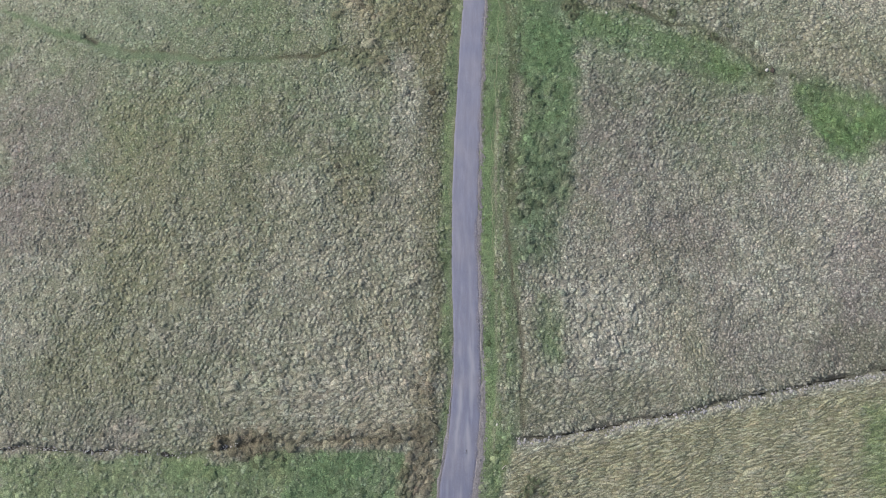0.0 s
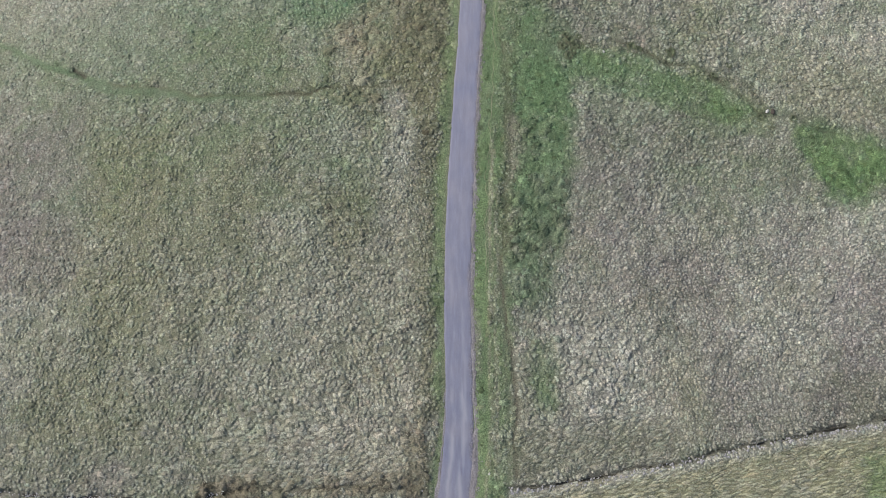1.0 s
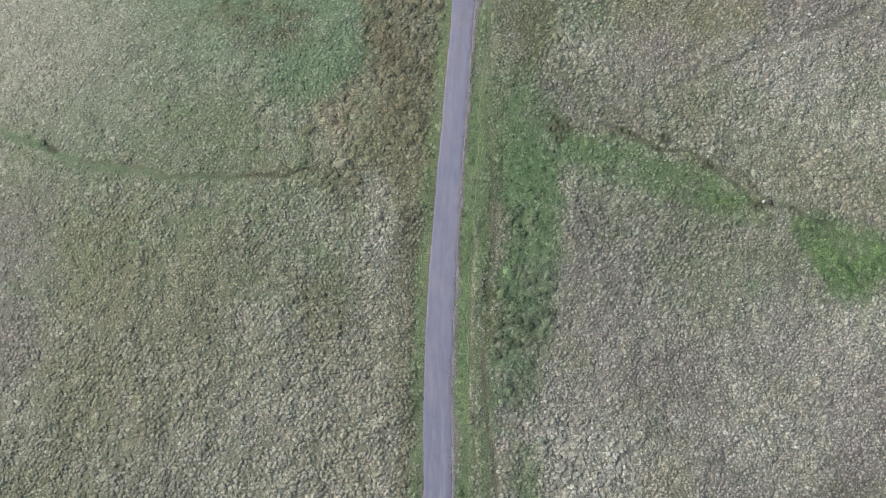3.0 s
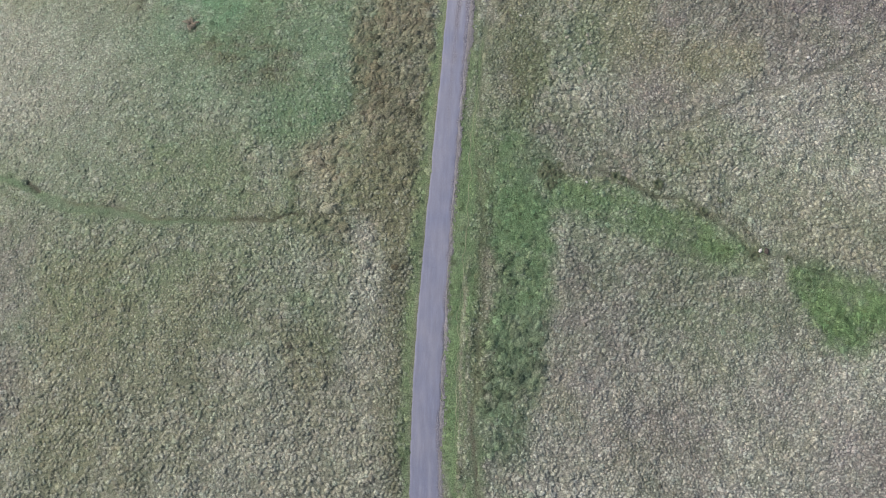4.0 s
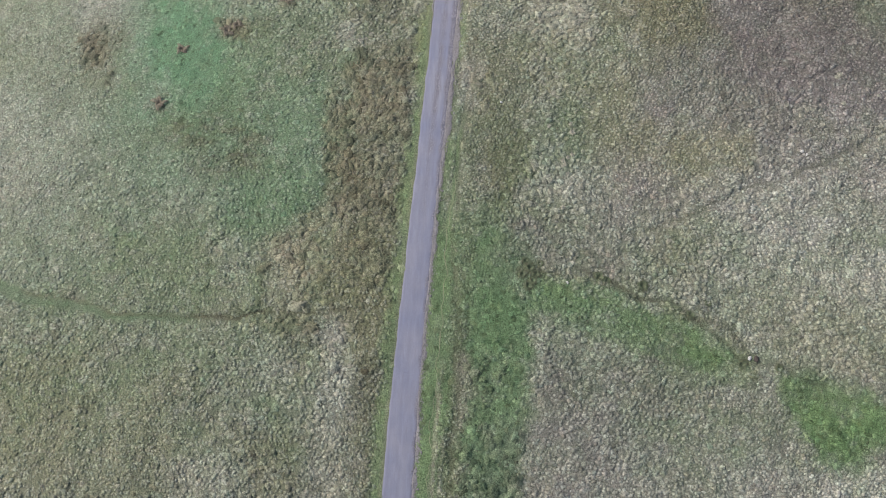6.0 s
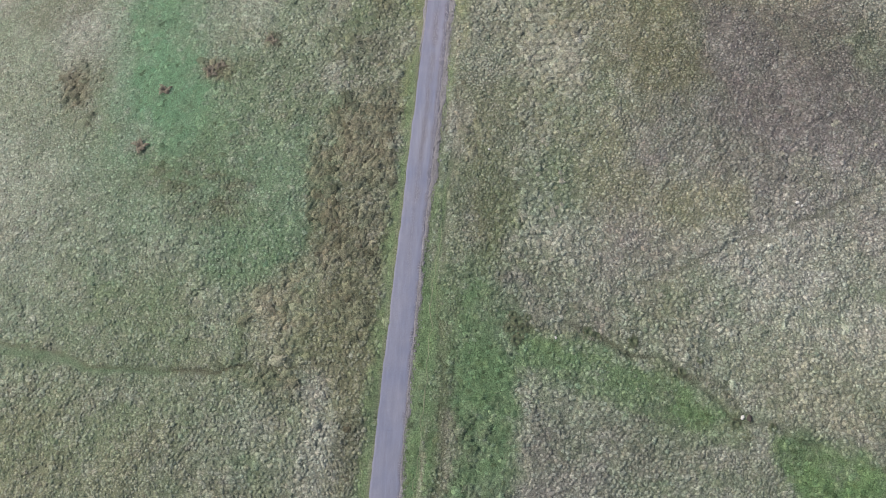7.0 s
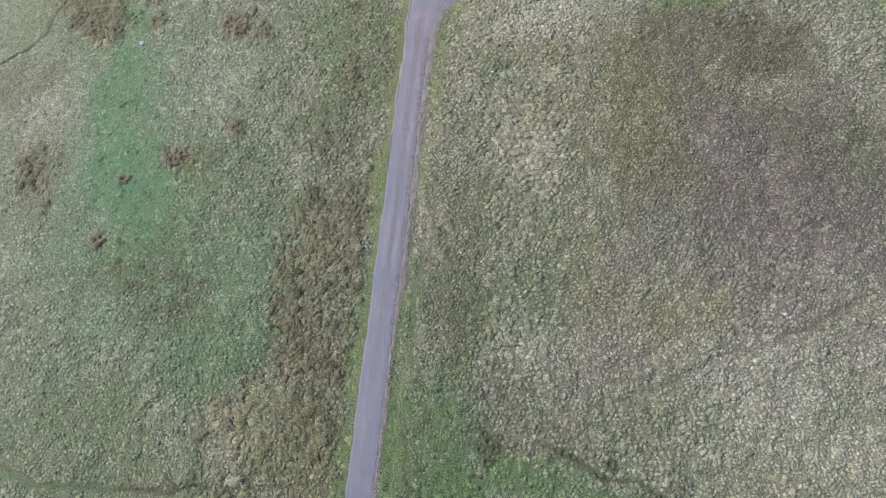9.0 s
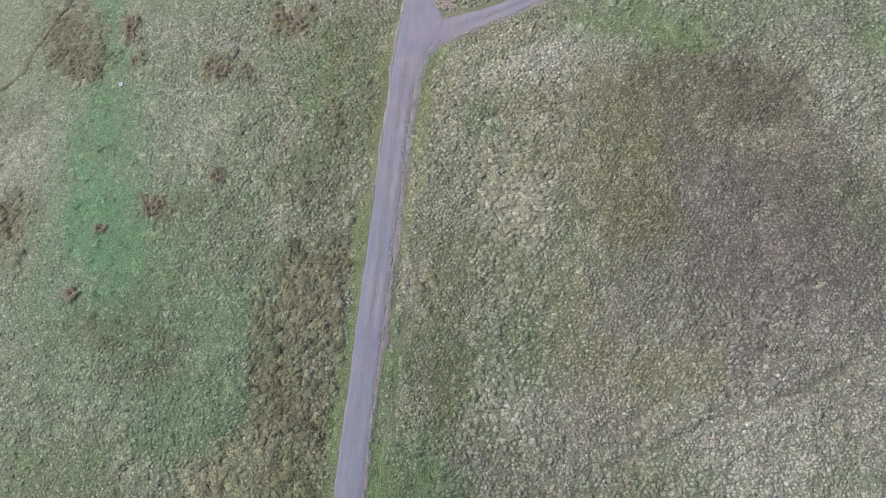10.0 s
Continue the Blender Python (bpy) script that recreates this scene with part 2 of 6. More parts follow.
def patch(kind, soft, strength, outline, streaks=0.0, combed=0.0):
    """A patch of one kind of growth, with a ragged edge; streaks: broken into bands that run east to west."""
    p = np.array(outline, float)
    w = window_of(p, soft * 2.5 + 2)
    x, y = MX[w], MY[w]
    inside, d = np.zeros(x.shape, bool), np.full(x.shape, 1e9)
    for a, b in zip(p, np.roll(p, -1, 0)):
        v = b - a
        t = np.clip(((x - a[0]) * v[0] + (y - a[1]) * v[1]) / (v @ v + 1e-9), 0, 1)
        d = np.minimum(d, np.hypot(x - a[0] - v[0] * t, y - a[1] - v[1] * t))
        inside ^= ((a[1] > y) != (b[1] > y)) & (x < a[0] + (y - a[1]) * v[0] / (v[1] + 1e-12))
    s = np.clip((np.where(inside, d, -d) + RAGGED[w] * (0.1 + 1.1 * soft) + 0.5 * min(1.0, soft) * FRAYED[w]) / (2.6 * soft) + 0.5, 0, 1)
    m = s * s * (3 - 2 * s) * strength
    if streaks:
        m = m * np.clip(0.5 + streaks * fbm(x * 0.6 + 0.12 * y, y * 1.5, 1.0, 3, 77), 0, 1)
    lay(kind, m, w)
    if combed:
        SWATH[w] = np.maximum(SWATH[w], s * combed)


def stroke(kind, half, strength, line, depth=0.0):
    """Growth, a rut or a small watercourse along a line."""
    p = spline(line, 1.0)
    w = window_of(p, half * 4 + 1)
    x, y = MX[w], MY[w]
    d, _ = off_line(x + 0.35 * RAGGED[w], y + 0.35 * np.roll(RAGGED[w], 7, 1), p, half * 4 + 1)
    lay(kind, np.exp(-(d / half) ** 2) * strength * np.clip(0.95 + 0.4 * FRAYED[w], 0.5, 1.0), w)
    if depth > 0.08:
        BARE[w] = np.maximum(BARE[w], np.exp(-(d / (half + 0.1)) ** 2))
    if depth:
        COVER[w + (3,)] *= 1 - 0.85 * np.exp(-(d / half) ** 2)
    CARVE[w] = np.maximum(CARVE[w], depth * np.exp(-(d / (half * 1.4)) ** 2) * np.clip(0.9 + 0.4 * FRAYED[w], 0.5, 1.2))


D_ROAD, ROW_ROAD = off_line(MX, MY, ROAD, 9.0)


def roadside(kind, offset, half, south, north, strength, seed):
    """A band of growth that keeps its distance from the lane (to the east: plus), in broken clumps."""
    m = np.exp(-np.abs((D_ROAD - offset + 0.5 * RAGGED) / half) ** 3) * strength
    m = m * np.clip((MY - south) / 4 + 0.5, 0, 1) * np.clip((north - MY) / 4 + 0.5, 0, 1)
    lay(kind, m * np.clip(0.75 + 0.55 * fbm(MX * 0.7, MY * 1.3, 1.8, 4, seed), 0, 1), (slice(None), slice(None)))


# broad drifts over the whole moor
EVERYWHERE = (slice(None), slice(None))
lay("olive", np.clip(fbm(MX, MY, 11.0, 4, 5) * 0.7 + 0.15, 0, 0.55), EVERYWHERE)
lay("white", np.clip(fbm(MX, MY, 8.0, 4, 8) * 0.6 - 0.15, 0, 0.32), EVERYWHERE)
lay("purple", np.clip(fbm(MX, MY, 14.0, 4, 12) * 0.7 - 0.1, 0, 0.45), EVERYWHERE)
lay("moss", np.clip(fbm(MX, MY, 5.0, 4, 14) * 0.6 - 0.15, 0, 0.28), EVERYWHERE)
patch('green', 5, 0.5, [(-79.2, 140.3), (-5.4, 116.4), (-4.0, 81.7), (-6.7, 64.3), (-12.8, 50.7), (-34.5, 49.5)])
patch('olive', 4, 0.4, [(7.8, 105.1), (27.2, 104.6), (25.0, 79.8), (21.7, 65.3), (13.5, 55.7), (8.2, 55.5), (8.7, 75.9)])
patch('olive', 6, 0.22, [(4.2, 75.5), (53.3, 75.3), (51.4, 55.4), (28.9, 47.6), (4.6, 54.7)])
patch('sage', 4, 0.5, [(-79.2, 140.3), (-16.2, 118.1), (-13.6, 95.6), (-22.6, 88.7), (-49.4, 90.9)])
patch('green', 5, 0.4, [(-74.1, 102.2), (-5.8, 86.3), (-6.5, 58.0), (-18.3, 49.8), (-51.4, 50.2)])
patch('olive', 6, 0.3, [(-51.4, 50.2), (-3.5, 48.7), (-4.7, 24.9), (-45.0, 23.5)])
patch('olive', 3, 0.6, [(-42.2, 59.1), (-15.3, 56.3), (-5.6, 51.4), (-5.5, 41.6), (-14.5, 33.0), (-24.8, 27.3), (-35.4, 33.6), (-40.4, 40.9), (-40.7, 49.2)])
patch('moss', 1.5, 0.6, [(-40.9, 44.7), (-32.9, 44.8), (-33.1, 39.1), (-37.5, 34.4), (-41.3, 36.0)])
patch('purple', 2.5, 0.5, [(-58.6, 56.7), (-43.8, 49.5), (-40.7, 43.2), (-41.8, 27.8), (-52.4, 26.1)])
patch('bright', 0.6, 0.5, [(-33.6, 30.2), (-31.7, 30.5), (-31.0, 28.4), (-32.9, 28.0)])
patch('dark', 1.6, 0.5, [(-14.0, 37.0), (-6.8, 37.5), (-5.4, 32.9), (-9.2, 27.1), (-12.5, 28.5)])
patch('olive', 3, 0.4, [(-35.8, 30.2), (-19.6, 26.6), (-20.6, 19.6), (-28.8, 13.5), (-35.6, 18.5)])
patch('tan', 2, 0.4, [(-9.2, 27.1), (-2.5, 34.8), (-2.1, 13.4), (-4.0, 8.5), (-14.1, 9.7), (-11.7, 18.3)])
patch('olive', 2.5, 0.4, [(-51.0, 14.9), (-37.3, 13.5), (-30.5, 6.1), (-50.0, 4.2)])
patch('tan', 1.5, 0.4, [(-25.5, 10.4), (-4.0, 13.4), (-2.8, 6.1), (-25.4, 6.1)])
patch('turf', 0.4, 0.75, [(-54.0, 3.5), (-26.6, 3.4), (-17.8, 0.3), (-17.1, -6.0), (-53.2, -6.1)])
patch('lush', 0.3, 0.85, [(-17.2, 3.9), (-4.0, 3.8), (-4.3, -6.0), (-17.4, -6.0)])
patch('brown', 0.3, 0.95, [(-25.8, 5.8), (-22.9, 6.3), (-14.1, 6.2), (-4.3, 6.6), (-3.9, 4.3), (-11.5, 4.2), (-17.2, 4.2), (-17.7, 1.6), (-21.6, 2.5), (-25.8, 3.5)])
patch('brown', 0.45, 0.75, [(-3.9, 13.4), (-0.4, 13.4), (-0.8, -1.3), (-4.5, -1.3)])
patch('dark', 0.9, 0.85, [(-6.4, 55.8), (1.9, 55.5), (1.0, 41.5), (0.7, 28.4), (0.9, 15.9), (0.4, 9.7), (-1.2, 13.4), (-2.2, 25.2), (-1.4, 38.1), (-2.9, 46.3), (-6.3, 50.0)])
patch('turf', 0.5, 0.85, [(5.3, 58.3), (8.4, 58.2), (8.4, 28.3), (8.7, 15.9), (9.2, 7.3), (7.6, 1.8), (6.0, -6.1), (3.6, -6.0), (4.5, 3.7), (4.9, 9.7), (4.2, 15.9), (4.2, 28.4), (4.4, 41.4)])
patch('lush', 0.7, 0.6, [(5.2, 52.5), (8.1, 52.4), (7.7, 37.4), (6.1, 27.1), (4.5, 27.1), (4.7, 41.4)])
patch('darkgreen', 1, 0.8, [(9.5, 57.4), (14.5, 57.3), (16.3, 50.9), (15.5, 46.0), (15.0, 38.0), (13.8, 29.6), (11.2, 24.6), (8.7, 25.2), (8.5, 38.0)])
patch('bright', 1, 0.65, [(14.4, 54.4), (19.7, 54.0), (26.2, 50.8), (34.0, 49.3), (39.7, 45.9), (36.3, 44.6), (31.2, 45.9), (24.7, 47.3), (18.2, 49.4), (14.3, 50.9)])
patch('bright', 0.8, 0.85, [(39.9, 45.4), (42.8, 44.6), (51.7, 41.9), (51.5, 38.6), (48.2, 36.7), (46.2, 35.7), (42.5, 38.6), (40.7, 41.9)])
patch('tan', 1.8, 0.4, [(33.6, 54.9), (53.4, 54.8), (52.6, 44.5), (42.8, 44.6), (39.7, 46.3), (35.3, 49.3)])
patch('purple', 2.5, 0.45, [(38.5, 15.9), (51.5, 27.1), (51.1, 12.8), (39.0, 10.4)])
patch('tan', 2, 0.4, [(9.2, 10.4), (29.6, 15.9), (32.7, 10.4), (16.8, 6.1), (8.6, 5.5)])
patch('white', 2.5, 0.5, [(13.8, 25.8), (22.0, 18.4), (21.9, 13.4), (14.3, 12.2), (11.2, 20.8)])
patch('white', 2.5, 0.35, [(32.9, 24.6), (42.5, 24.0), (41.7, 18.4), (32.8, 18.4)])
patch('white', 2.5, 0.3, [(17.3, 41.3), (30.2, 38.0), (29.3, 32.8), (17.7, 32.8)])
patch('pale', 3, 0.5, [(9.9, 20.8), (25.2, 20.8), (25.0, 7.3), (9.8, 6.1)])
patch('dark', 0.9, 0.25, [(9.0, 22.1), (13.7, 21.4), (13.7, 13.4), (9.2, 12.2)])
patch('lush', 0.8, 0.45, [(10.5, 16.5), (13.0, 17.1), (13.7, 14.0), (10.8, 13.4)])
patch('purple', 1.5, 0.35, [(16.2, 48.1), (22.0, 44.6), (20.3, 32.8), (16.5, 32.8)])
patch('straw', 0.3, 0.85, [(7.6, 4.0), (20.0, 6.4), (32.7, 8.4), (51.1, 11.9), (51.1, -6.1), (5.4, -6.1)], combed=1.0)
patch('bright', 1, 0.6, [(47.3, 8.5), (51.7, 9.2), (51.7, -6.1), (47.9, -0.0), (46.3, 3.6)])
patch('bright', 1, 0.4, [(38.4, 1.2), (41.6, 1.5), (42.2, -1.9), (38.1, -1.9)])
patch('dark', 0.7, 0.6, [(7.3, 1.8), (11.1, 1.8), (12.7, -4.3), (7.3, -4.2)])
patch('emerald', 3.5, 0.35, [(-37.5, 90.9), (-18.7, 87.6), (-12.8, 71.9), (-5.8, 66.7), (-6.0, 60.0), (-17.3, 58.1), (-27.3, 67.5), (-33.2, 75.8)])
patch('emerald', 2.5, 0.4, [(-37.1, 99.4), (-25.5, 98.0), (-19.4, 76.7), (-13.8, 69.7), (-7.0, 66.5), (-6.5, 62.2), (-16.3, 59.2), (-19.7, 65.0), (-28.1, 71.8), (-31.9, 82.1)])
patch('emerald', 1.8, 0.8, [(-33.5, 90.0), (-20.6, 87.9), (-20.2, 74.2), (-25.6, 72.7), (-29.7, 75.0)])
patch('green', 2.5, 0.5, [(-30.9, 75.5), (-21.4, 75.5), (-7.1, 66.7), (-6.7, 61.3), (-16.9, 60.1), (-27.5, 69.0)])
patch('emerald', 1.2, 0.8, [(-18.7, 62.2), (-6.8, 66.7), (-5.8, 61.6), (-14.1, 58.4), (-18.4, 59.8)])
patch('dark', 1.6, 0.55, [(-26.3, 74.3), (-19.6, 72.3), (-13.6, 66.9), (-14.7, 64.1), (-21.7, 67.2), (-26.8, 69.0)])
patch('dark', 1.5, 0.5, [(-6.6, 69.5), (-1.5, 69.4), (2.3, 61.3), (2.0, 53.7), (1.1, 46.4), (-1.0, 46.3), (-3.2, 53.6), (-6.5, 58.0), (-7.0, 65.3)])
patch('brown', 1.5, 0.55, [(-4.2, 83.7), (3.5, 83.3), (2.5, 66.6), (-4.6, 68.1), (-4.4, 75.2)])
patch('rust', 1, 0.45, [(-12.4, 57.4), (-6.5, 58.0), (-5.0, 53.6), (-6.4, 47.4), (-10.7, 47.4), (-13.3, 49.2), (-13.1, 54.2)])
patch('rust', 0.5, 0.8, [(-20.2, 49.6), (-12.1, 50.1), (-5.9, 48.1), (-6.4, 46.8), (-13.3, 48.9), (-19.5, 48.8)])
patch('green', 3, 0.5, [(-45.8, 69.0), (-26.8, 64.6), (-17.4, 59.4), (-15.2, 56.1), (-19.6, 49.8), (-31.3, 49.8), (-41.2, 51.3), (-46.0, 52.8), (-47.8, 59.2)])
patch('white', 2.5, 0.2, [(-61.1, 80.4), (-39.4, 72.4), (-34.7, 53.8), (-41.2, 51.3), (-51.8, 56.6)])
patch('white', 2.5, 0.15, [(-49.8, 50.2), (-24.5, 47.9), (-21.8, 41.3), (-36.0, 38.7), (-47.4, 41.0)])
patch('white', 3, 0.35, [(-59.9, 80.2), (-42.6, 75.3), (-38.2, 63.8), (-44.6, 59.0), (-51.9, 59.5)])
patch('darkgreen', 1.2, 0.7, [(7.9, 58.7), (13.1, 57.5), (16.7, 53.3), (15.5, 49.1), (8.4, 48.9)])
patch('bright', 1.2, 0.7, [(15.5, 53.9), (22.6, 53.7), (28.5, 50.0), (34.8, 47.2), (37.6, 44.7), (35.3, 43.8), (28.4, 45.9), (21.4, 49.2), (15.5, 50.2)])
patch('tan', 3, 0.3, [(35.2, 56.7), (53.3, 60.9), (52.0, 43.1), (42.3, 45.1), (34.9, 50.1)])
patch('purple', 3, 0.65, [(28.3, 80.5), (55.4, 80.8), (54.1, 69.2), (42.3, 65.7), (33.3, 68.8), (28.0, 74.1)])
patch('olive', 3, 0.45, [(6.2, 75.5), (23.6, 75.2), (32.7, 66.8), (26.1, 58.1), (14.5, 57.3), (7.7, 58.6)])
patch('dark', 1.2, 0.4, [(10.7, 73.9), (15.2, 73.8), (14.5, 59.3), (10.8, 61.3)])
patch('white', 1.5, 0.2, [(14.9, 80.7), (18.8, 80.6), (21.1, 68.0), (21.5, 60.8), (17.9, 60.8), (16.1, 69.9)])
patch('dark', 1.4, 0.5, [(10.5, 73.4), (14.9, 76.3), (14.9, 64.6), (11.9, 60.0), (9.4, 62.6)])
patch('emerald', 2, 0.85, [(-34.7, 94.9), (-31.6, 97.9), (-26.3, 96.5), (-22.5, 80.6), (-22.6, 76.7), (-26.5, 76.1), (-30.0, 76.8), (-32.6, 87.1)])
patch('emerald', 1.2, 0.75, [(-40.2, 122.2), (-33.1, 120.0), (-26.0, 95.7), (-31.4, 97.0), (-34.5, 108.0)])
patch('dark', 1.8, 0.5, [(-29.3, 76.8), (-19.4, 76.7), (-13.7, 68.5), (-15.3, 64.0), (-21.7, 66.1), (-27.4, 71.8)])
patch('emerald', 1.2, 0.55, [(-17.9, 63.4), (-8.1, 66.4), (-6.6, 63.2), (-15.2, 59.7), (-17.5, 61.2)])
patch('brown', 1.2, 0.6, [(-47.7, 122.6), (-39.1, 119.6), (-34.3, 106.1), (-39.6, 106.1), (-45.1, 110.3)])
patch('sedge', 1.5, 0.5, [(-7.4, 69.8), (1.6, 72.3), (2.2, 64.6), (1.9, 55.2), (-7.8, 54.8), (-7.5, 61.6)])
patch('brown', 1.3, 0.55, [(-4.5, 80.5), (0.9, 79.9), (1.1, 71.2), (-4.1, 72.2)])
patch('dark', 2, 0.55, [(-5.2, 114.5), (4.6, 113.5), (4.6, 94.9), (2.7, 88.1), (-2.3, 95.1), (-2.5, 102.5)])
patch('green', 0.9, 0.45, [(8.0, 101.3), (9.6, 101.2), (8.5, 86.2), (8.1, 72.5), (7.1, 64.8), (5.8, 55.4), (5.0, 55.4), (6.7, 72.4), (7.8, 88.1)])
patch('white', 1.6, 0.8, [(13.0, 101.1), (17.9, 104.7), (25.4, 104.6), (24.6, 98.9), (18.0, 98.2), (13.7, 98.2)])
patch('sage', 2.5, 0.4, [(20.5, 114.2), (61.2, 113.9), (59.4, 102.9), (48.3, 104.1), (30.2, 103.9), (20.4, 107.0)])
patch('bright', 2.2, 0.3, [(20.5, 114.2), (61.2, 113.9), (59.3, 102.2), (54.4, 104.9), (48.4, 104.8), (41.0, 103.2), (30.2, 103.9), (20.4, 107.0)])
patch('moss', 2, 0.5, [(27.1, 101.7), (33.1, 101.7), (48.0, 101.3), (49.7, 95.3), (43.6, 91.2), (32.6, 91.0), (30.0, 81.1), (24.4, 79.8), (23.9, 86.4), (26.9, 91.5)])
patch('purple', 2.2, 0.85, [(29.5, 101.0), (48.1, 102.6), (49.8, 96.6), (54.5, 92.2), (57.3, 87.4), (55.8, 74.1), (45.8, 77.1), (37.5, 75.7), (29.4, 77.6), (27.4, 88.3)])
patch('tan', 1.2, 0.5, [(43.1, 92.8), (49.5, 93.3), (48.7, 91.4), (43.5, 90.9)])
patch('white', 1.5, 0.22, [(49.3, 102.3), (59.2, 101.5), (57.2, 86.7), (54.5, 92.2), (50.3, 95.9)])
patch('white', 1, 0.2, [(49.9, 102.0), (59.1, 100.8), (57.6, 89.8), (52.9, 92.8), (49.3, 97.2)])
patch('moss', 1.5, 0.5, [(23.9, 85.8), (30.7, 84.7), (29.4, 80.5), (23.8, 80.4)])
patch('moss', 1, 0.6, [(26.0, 70.8), (29.0, 70.4), (29.2, 67.7), (26.2, 67.6)])
patch('moss', 0.8, 0.7, [(29.7, 68.8), (32.7, 68.9), (32.3, 65.5), (30.2, 66.2)])
patch('moss', 0.8, 0.8, [(35.4, 69.0), (38.6, 69.2), (37.7, 66.0), (36.3, 65.7)])
patch('straw', 1, 0.5, [(31.9, 70.2), (34.6, 70.1), (34.2, 64.8), (31.8, 65.2)])
patch('white', 1.0, 0.7, [(15.2, 87.5), (22.7, 87.6), (23.3, 82.1), (18.2, 79.6), (15.3, 82.0)])
patch('white', 1, 0.4, [(16.6, 76.7), (18.3, 76.7), (19.4, 73.9), (16.7, 73.8)])
patch('white', 1.4, 0.3, [(16.2, 68.3), (20.0, 69.5), (20.7, 61.2), (18.6, 61.1)])
patch('brown', 2, 0.35, [(9.1, 80.0), (14.3, 79.5), (15.3, 65.1), (11.0, 63.9), (8.5, 70.3)])
patch('darkgreen', 1.5, 0.5, [(6.8, 60.6), (13.1, 64.0), (13.5, 55.7), (6.1, 55.4)])
patch('white', 3, 0.25, [(23.8, 65.4), (55.6, 72.0), (54.3, 57.4), (23.9, 56.2)])
patch('white', 2.5, 0.5, [(-0.9, 10.2), (-10.1, 7.0), (-22.0, 8.4), (-24.9, 13.0), (-15.7, 16.2), (-3.7, 14.8)])
patch('white', 1.2, 0.5, [(-11.7, 32.3), (-15.1, 30.6), (-19.6, 31.4), (-20.7, 33.9), (-17.3, 35.6), (-12.8, 34.7)])
patch('white', 1.1, 0.45, [(-2.0, 40.9), (-3.6, 36.8), (-5.7, 38.6), (-6.3, 44.6), (-4.7, 48.9), (-2.5, 47.0)])
patch('white', 1.9, 0.35, [(-47.1, 47.3), (-50.0, 43.6), (-55.1, 45.9), (-57.8, 52.4), (-54.9, 56.5), (-49.4, 53.6)])
patch('purple', 0.5, 0.5, [(-33.6, 24.9), (-34.4, 23.8), (-35.5, 24.3), (-35.8, 25.9), (-35.1, 27.0), (-34.0, 26.5)])
patch('dark', 0.5, 0.4, [(-25.6, 24.5), (-26.4, 23.7), (-27.5, 24.1), (-27.7, 25.1), (-27.0, 25.8), (-25.9, 25.5)])
patch('tan', 1.4, 0.5, [(28.7, 16.3), (26.7, 14.5), (24.0, 15.3), (23.4, 17.9), (25.5, 19.8), (28.2, 19.0)])
patch('purple', 0.5, 0.5, [(28.1, 22.6), (27.3, 21.7), (26.3, 22.1), (26.1, 23.4), (26.9, 24.4), (27.9, 24.0)])
patch('white', 0.8, 0.5, [(22.3, 16.6), (21.1, 14.1), (19.7, 15.2), (19.3, 18.8), (20.5, 21.4), (22.0, 20.3)])
patch('white', 1.5, 0.45, [(41.0, 20.2), (38.1, 18.2), (34.4, 19.0), (33.6, 21.9), (36.5, 23.8), (40.2, 23.0)])
patch('purple', 1.9, 0.3, [(39.3, 12.7), (35.0, 10.1), (29.3, 11.2), (28.0, 14.8), (32.4, 17.4), (38.1, 16.3)])
patch('olive', 2.1, 0.35, [(-34.6, 18.5), (-39.3, 15.7), (-45.8, 17.1), (-47.8, 21.3), (-43.0, 24.1), (-36.4, 22.7)])
patch('green', 1.6, 0.3, [(-19.4, 29.2), (-23.5, 27.1), (-29.2, 28.2), (-30.7, 31.4), (-26.4, 33.5), (-20.8, 32.4)])
patch('purple', 0.9, 0.35, [(-5.5, 49.0), (-7.1, 47.7), (-9.2, 48.4), (-9.8, 50.3), (-8.1, 51.6), (-6.0, 50.9)])
patch('white', 0.7, 0.2, [(-19.2, 61.4), (-20.8, 60.4), (-23.1, 60.9), (-23.9, 62.4), (-22.2, 63.4), (-19.9, 62.9)])
patch('white', 1.0, 0.2, [(-14.0, 54.7), (-15.2, 53.1), (-17.1, 53.8), (-17.8, 56.2), (-16.6, 57.9), (-14.6, 57.2)])
patch('white', 0.8, 0.35, [(-10.0, 43.4), (-11.0, 41.2), (-12.5, 42.2), (-13.0, 45.3), (-12.1, 47.6), (-10.6, 46.6)])
patch('moss', 1.1, 0.4, [(-0.1, 44.9), (-3.6, 43.5), (-8.4, 44.0), (-9.6, 45.9), (-6.0, 47.3), (-1.3, 46.8)])
patch('olive', 1.8, 0.35, [(-23.4, 40.9), (-26.9, 38.6), (-32.0, 39.5), (-33.7, 42.7), (-30.1, 45.0), (-24.9, 44.1)])
patch('purple', 1.2, 0.45, [(18.6, 57.5), (16.7, 55.9), (14.2, 56.5), (13.6, 58.9), (15.5, 60.6), (18.0, 59.9)])
patch('tan', 2.5, 0.4, [(35.2, 63.5), (30.6, 58.0), (25.0, 60.2), (23.8, 68.1), (28.5, 74.0), (34.3, 71.5)])
patch('moss', 0.9, 0.5, [(33.6, 66.9), (32.2, 65.7), (30.5, 66.2), (30.2, 67.9), (31.6, 69.2), (33.3, 68.7)])
patch('white', 1.0, 0.5, [(39.1, 55.8), (37.7, 54.2), (36.0, 54.9), (35.7, 57.1), (37.1, 58.8), (38.8, 58.1)])
patch('white', 1.8, 0.35, [(53.1, 55.6), (48.0, 53.2), (41.6, 54.0), (40.2, 57.2), (45.4, 59.7), (51.9, 58.8)])
